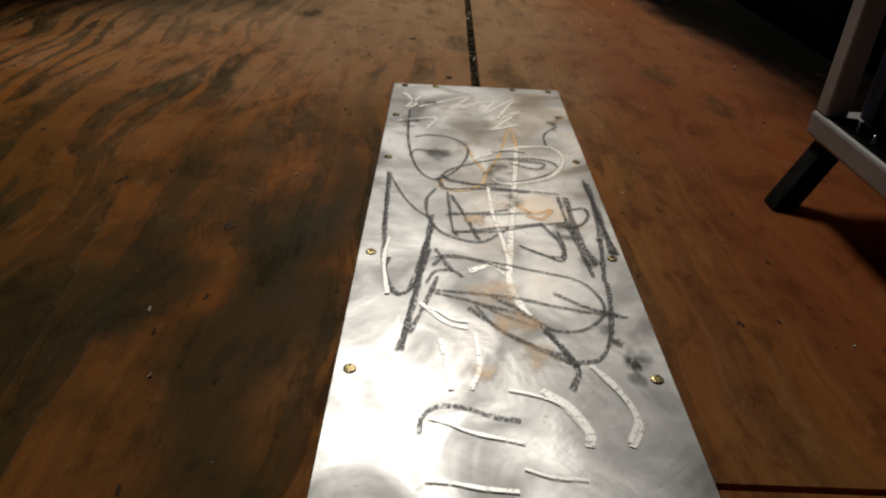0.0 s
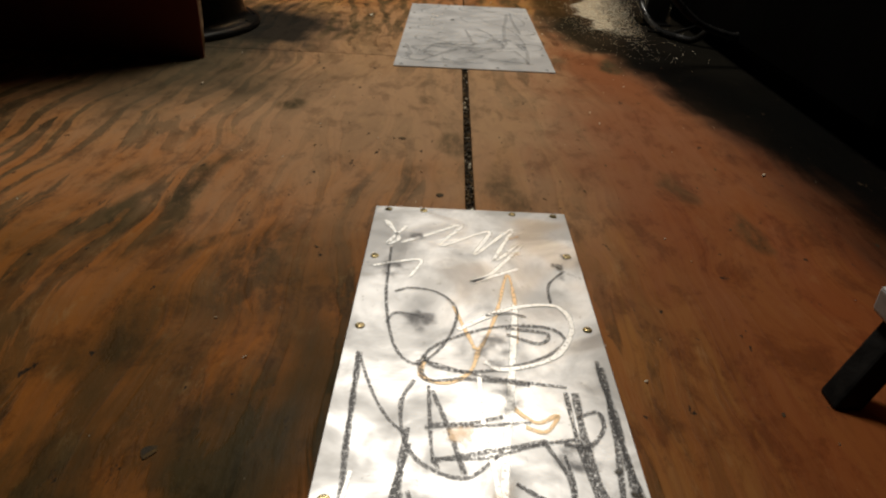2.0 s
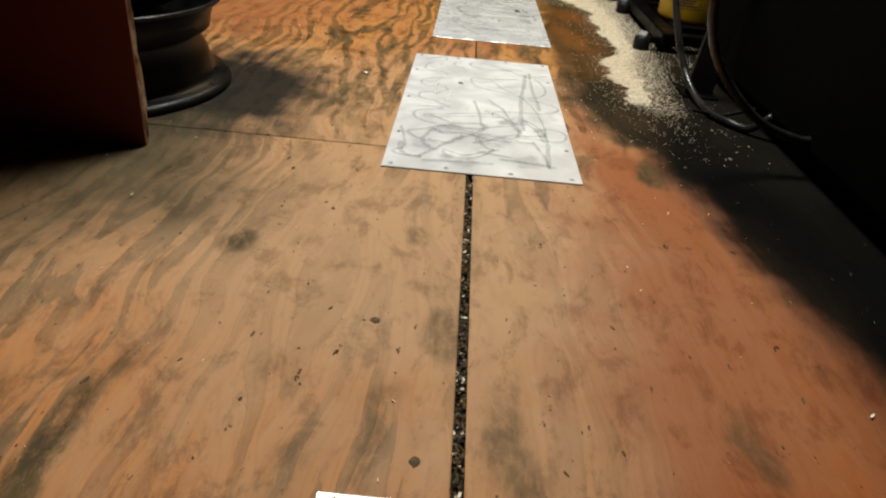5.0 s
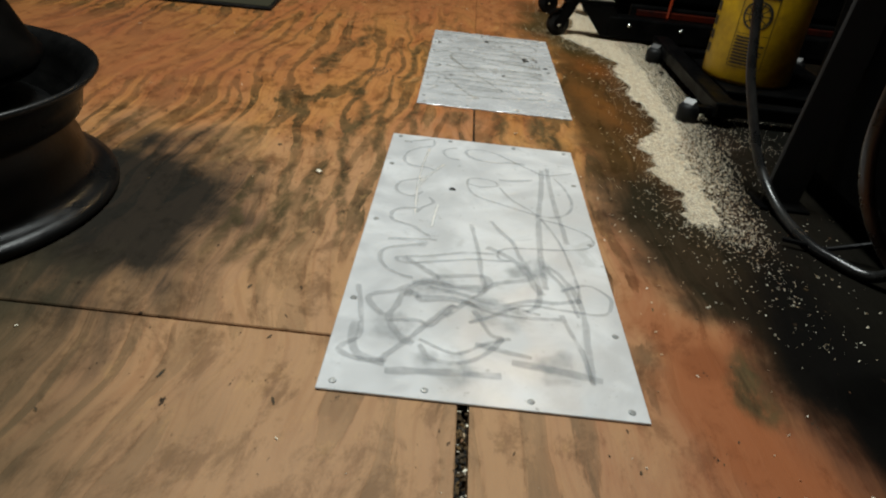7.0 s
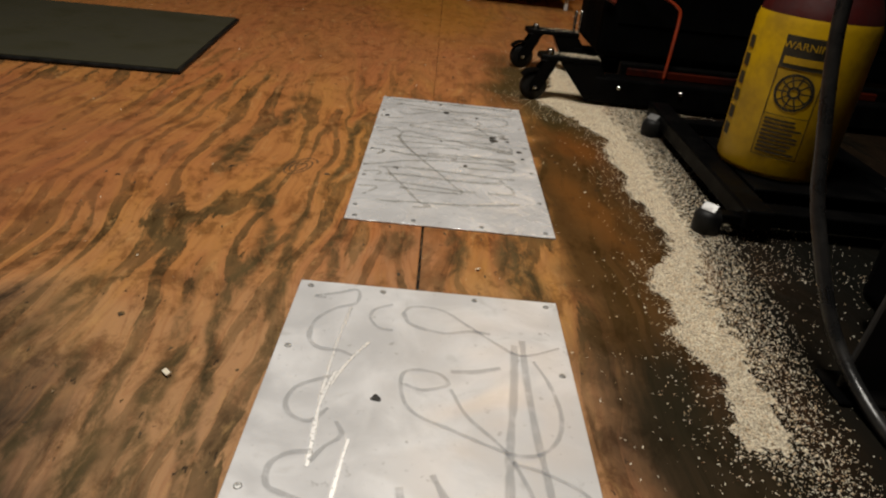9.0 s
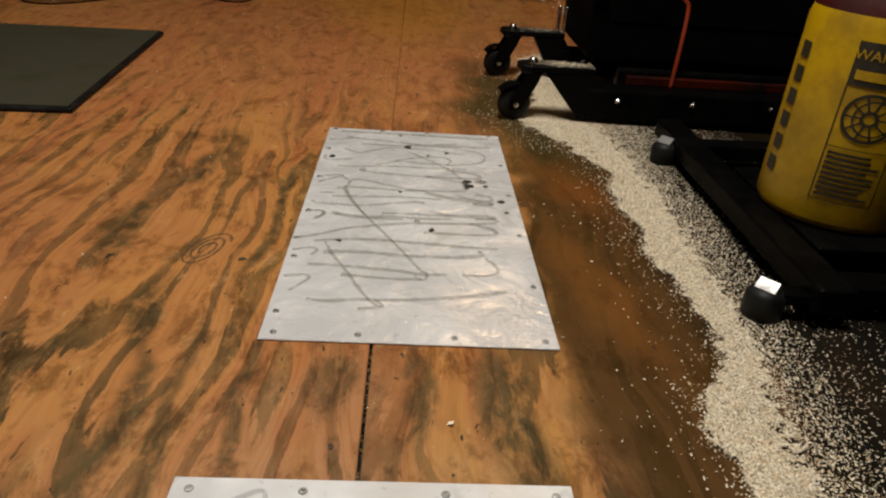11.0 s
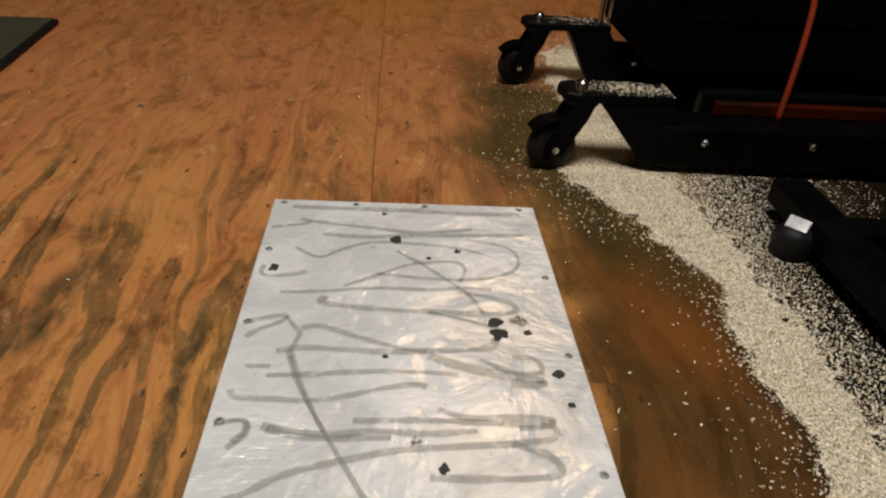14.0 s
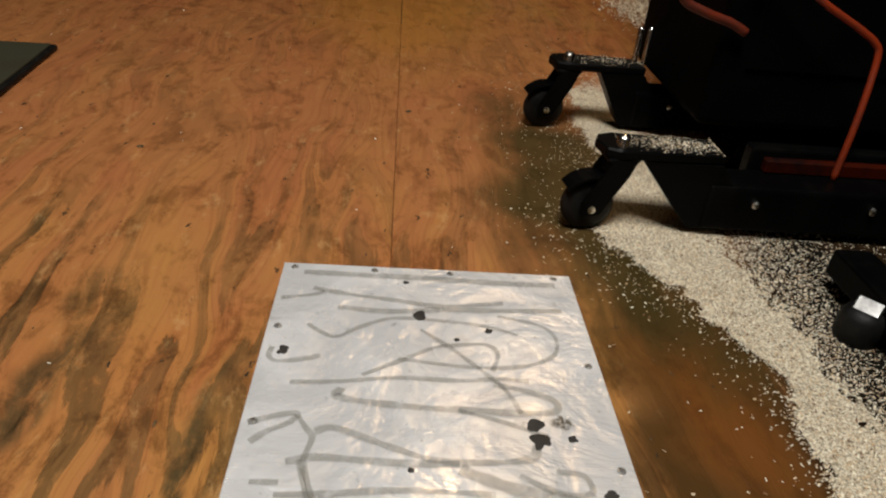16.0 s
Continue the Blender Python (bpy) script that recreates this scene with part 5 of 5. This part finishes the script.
DUST, CHIPS = sawdust("pale_sawdust"), chips("wood_chips")
EDGE_L = [(1.95, 0.56), (2.05, 0.50), (2.12, 0.43), (2.30, 0.43), (2.40, 0.413), (2.50, 0.425), (2.56, 0.475), (2.68, 0.47), (2.75, 0.455), (2.90, 0.458), (3.02, 0.472), (3.13, 0.44), (3.22, 0.41), (3.30, 0.36), (3.36, 0.36), (3.45, 0.40), (3.70, 0.41), (3.85, 0.43), (4.0, 0.55)]
EDGE_R = [(1.95, 0.58), (2.10, 0.535), (2.35, 0.555), (2.59, 0.580), (2.90, 0.61), (3.06, 0.60), (3.30, 0.66), (3.70, 0.60), (4.0, 0.58)]


def cover(x, y):
    """How thick the sawdust lies: 1 in the drift, thinning towards the machines, below 0 outside."""
    left, right = np.interp(y, *zip(*EDGE_L)), np.interp(y, *zip(*EDGE_R))
    wob = 0.024 * noise.noise(Vector((x * 14, y * 14, 3))) + 0.014 * noise.noise(Vector((x * 45, y * 45, 7)))
    inside = x - left + wob
    if inside < 0:
        return inside * 12
    across = inside / max(0.03, right - left)
    end = min((y - 2.08) / 0.10, (4.0 - y) / 0.2)
    thick = min(1.0, inside / 0.010, 1.42 - 1.30 * across + 9 * wob, end)
    return thick if thick > 0 else -0.05 + thick * 0.5


drift = thing("sawdust", 0, 0, 0, "pale sawdust and wood chips spilled over the dark floor", "sawdust", kind="stuff")
step = 0.0036
xs, ys = np.arange(0.33, 0.70, step), np.arange(1.94, 4.0, step)
height = np.zeros((len(xs), len(ys)))
for i, x in enumerate(xs):
    for j, y in enumerate(ys):
        c = cover(x, y)
        ragged = 0.66 + 0.22 * noise.noise(Vector((x * 110, y * 110, 1))) + 0.22 * noise.noise(Vector((x * 300, y * 300, 5)))
        height[i, j] = c * 0.0022 + 0.0008 * noise.noise(Vector((x * 120, y * 120, 0))) + 0.0002 if c > ragged else -1
verts, faces, index = [], [], {}


def grain_vertex(i, j):
    if (i, j) not in index:
        index[i, j] = len(verts)
        verts.append((xs[i] + random.uniform(-0.0015, 0.0015), ys[j] + random.uniform(-0.0015, 0.0015), max(height[i, j], -0.001) + 0.0006))
    return index[i, j]


for i in range(len(xs) - 1):
    for j in range(len(ys) - 1):
        if min(height[i, j], height[i + 1, j], height[i, j + 1], height[i + 1, j + 1]) > -0.002 and max(height[i, j], height[i + 1, j + 1]) > 0.0008:
            faces.append([grain_vertex(i, j), grain_vertex(i + 1, j), grain_vertex(i + 1, j + 1), grain_vertex(i, j + 1)])
layer = new("layer", mesh_of("layer", verts, faces, DUST))
layer.parent = drift


def scatter(name, material, spots, sizes, parent):
    """Many small flat chips in one mesh."""
    v, f = [], []
    for x, y, z in spots:
        s = random.uniform(*sizes)
        m = Matrix.Translation((x, y, z + s * 0.25)) @ Euler((random.uniform(-0.7, 0.7), random.uniform(-0.7, 0.7), random.uniform(0, 6.3))).to_matrix().to_4x4()
        a, b, c = s * random.uniform(0.5, 1.2), s * random.uniform(0.25, 0.6), s * random.uniform(0.08, 0.25)
        k = len(v)
        v += [m @ Vector((dx * a, dy * b, dz * c)) for dx in (-.5, .5) for dy in (-.5, .5) for dz in (-.5, .5)]
        f += [[k + q for q in quad] for quad in ((0, 1, 3, 2), (4, 6, 7, 5), (0, 4, 5, 1), (2, 3, 7, 6), (0, 2, 6, 4), (1, 5, 7, 3))]
    ob = new(name, mesh_of(name, v, f, material))
    ob.parent = parent
    return ob


spots = []
rng = random.Random(5)
while len(spots) < 84000:
    x, y = rng.uniform(0.24, 0.80), rng.uniform(1.85, 4.1)
    c = cover(x, y)
    fade = (0.22 if y < 3.15 and x < 0.5 and y > 2.3 else 0.5)
    keep = 0.10 + 0.85 * c if c > 0 else math.exp(c / fade) * 0.11
    if x > 0.535 + 0.13 * (y - 2.0) and y < 2.5:
        keep *= 0.22
    if y < 2.28:
        keep *= 0.6
    if rng.random() < keep:
        spots.append((x, y, 0.0004 + c * 0.0024 if c > 0 else 0.0))
scatter("chips", CHIPS, spots, (0.0009, 0.0028), drift)
on_arm = [(min(0.495, max(0.375, rng.gauss(0.445, 0.032))), y + max(-0.026, min(0.024, rng.gauss(0.0, 0.013))), 0.110) for y in (3.345, 3.675) for k in range(700 if y < 3.5 else 220)]
scatter("chips", CHIPS, on_arm, (0.0009, 0.0028), drift)
far = [(rng.gauss(0.79, 0.05), rng.gauss(4.55, 0.12), 0.001) for k in range(2500)]
scatter("chips", CHIPS, far, (0.003, 0.007), drift)

# loose crumbs over the floor, and dirt packed in the seam
crumbs = thing("floor_crumbs", 0, 0, 0, "scattered pale wood crumbs and splinters on the floor", "crumbs", kind="stuff")
loose = [(rng.uniform(-0.9, 0.62), rng.uniform(0.2, 4.4), 0.0) for k in range(260)] + [(rng.gauss(0.40, 0.12), rng.uniform(1.6, 4.0), 0.0) for k in range(170)]
scatter("crumbs", CHIPS, loose, (0.0015, 0.004), crumbs)
for k, (x, y, s) in enumerate([(-0.118, 2.188, 0.010), (0.50, 1.248, 0.006), (0.398, 1.93, 0.005), (0.19, 2.45, 0.008)]):
    scatter("splinter", CHIPS, [(x, y, 0.0)], (s, s * 1.2), crumbs)
nicks = thing("floor_nicks", 0, 0, 0, "small dark nicks, nail holes and tar specks in the floor", "nicks", kind="stuff")
nv, nf = [], []
for k in range(650):
    x, y = rng.uniform(-0.95, 0.55), rng.uniform(0.25, 4.3)
    if -0.04 < x < 0.32 and (y < 1.11 or 1.70 < y < 2.40 or 2.55 < y < 3.23):
        continue
    a, r, tall, base = rng.gauss(1.57, 0.5), abs(rng.gauss(0.0006, 0.0006)) + 0.0004, rng.uniform(1.0, 4.0), len(nv)
    for i in range(7):
        w = i * 2 * math.pi / 7
        u, v = r * tall * math.cos(w) * rng.uniform(0.6, 1.2), r * math.sin(w) * rng.uniform(0.6, 1.2)
        nv.append((x + u * math.cos(a) - v * math.sin(a), y + u * math.sin(a) + v * math.cos(a), 0.0005))
    nf.append(list(range(base, base + 7)))
for x, y, r in ((0.017, 1.325, 0.006), (0.074, 1.14, 0.005), (-0.108, 0.721, 0.007), (-0.238, 3.483, 0.006), (-0.051, 2.724, 0.006), (0.13, 3.68, 0.006), (-0.20, 2.28, 0.004)):
    base = len(nv)
    nv += [(x + r * rng.uniform(0.5, 1.1) * math.cos(i * 0.785), y + r * rng.uniform(0.5, 1.3) * math.sin(i * 0.785), 0.0007) for i in range(8)]
    nf.append(list(range(base, base + 8)))
new("specks", mesh_of("specks", nv, nf, DARK_BITS)).parent = nicks
gouge = [(-0.100 + (0.023 * math.cos(w) + 0.013 * math.sin(w)) * (1 - 0.045 * w), 2.745 + 0.044 * math.sin(w) * (1 - 0.045 * w)) for w in np.linspace(0.5, 17, 50)]
part("gouge", ribbon(gouge, 0.0045, z=0.0009), INKS["brown"], nicks, "curled brown gouge in the veneer")
packing = thing("seam_dirt", 0, 0, 0, "dark dirt and splinters packed in the floor seam", "dirt", kind="stuff")
dirt_spots = [(SEAM_X + rng.uniform(-0.005, 0.005), rng.uniform(0.2, 1.8), rng.uniform(-0.012, -0.003)) for k in range(1500)] + [(SEAM_X + 0.004 + rng.uniform(-0.002, 0.002), rng.uniform(1.8, 2.6), rng.uniform(-0.008, -0.003)) for k in range(200)]
scatter("debris", DARK_BITS, dirt_spots[:1240] + dirt_spots[1500:], (0.003, 0.008), packing)
scatter("debris", CHIPS, dirt_spots[1240:1500], (0.002, 0.007), packing)

# ---- plywood sheets of the floor, last ----
floor = thing("floor", 0, 0, 0, "worn plywood floor with red-brown paint remains, oil stains and painted-in shade", "floor", kind="structure")


def sheet_mesh(wide, long, worn=0.0012):
    bm = box((0, 0, -0.018), (wide, long, 0.0), worn, 1)
    me = bpy.data.meshes.new("plywood_sheet")
    bm.to_mesh(me)
    bm.free()
    me.materials.append(PLYWOOD)
    return me


def sheet(me, x, y):
    ob = new("plywood_sheet", me)
    ob.parent, ob.location = floor, (x, y, 0)


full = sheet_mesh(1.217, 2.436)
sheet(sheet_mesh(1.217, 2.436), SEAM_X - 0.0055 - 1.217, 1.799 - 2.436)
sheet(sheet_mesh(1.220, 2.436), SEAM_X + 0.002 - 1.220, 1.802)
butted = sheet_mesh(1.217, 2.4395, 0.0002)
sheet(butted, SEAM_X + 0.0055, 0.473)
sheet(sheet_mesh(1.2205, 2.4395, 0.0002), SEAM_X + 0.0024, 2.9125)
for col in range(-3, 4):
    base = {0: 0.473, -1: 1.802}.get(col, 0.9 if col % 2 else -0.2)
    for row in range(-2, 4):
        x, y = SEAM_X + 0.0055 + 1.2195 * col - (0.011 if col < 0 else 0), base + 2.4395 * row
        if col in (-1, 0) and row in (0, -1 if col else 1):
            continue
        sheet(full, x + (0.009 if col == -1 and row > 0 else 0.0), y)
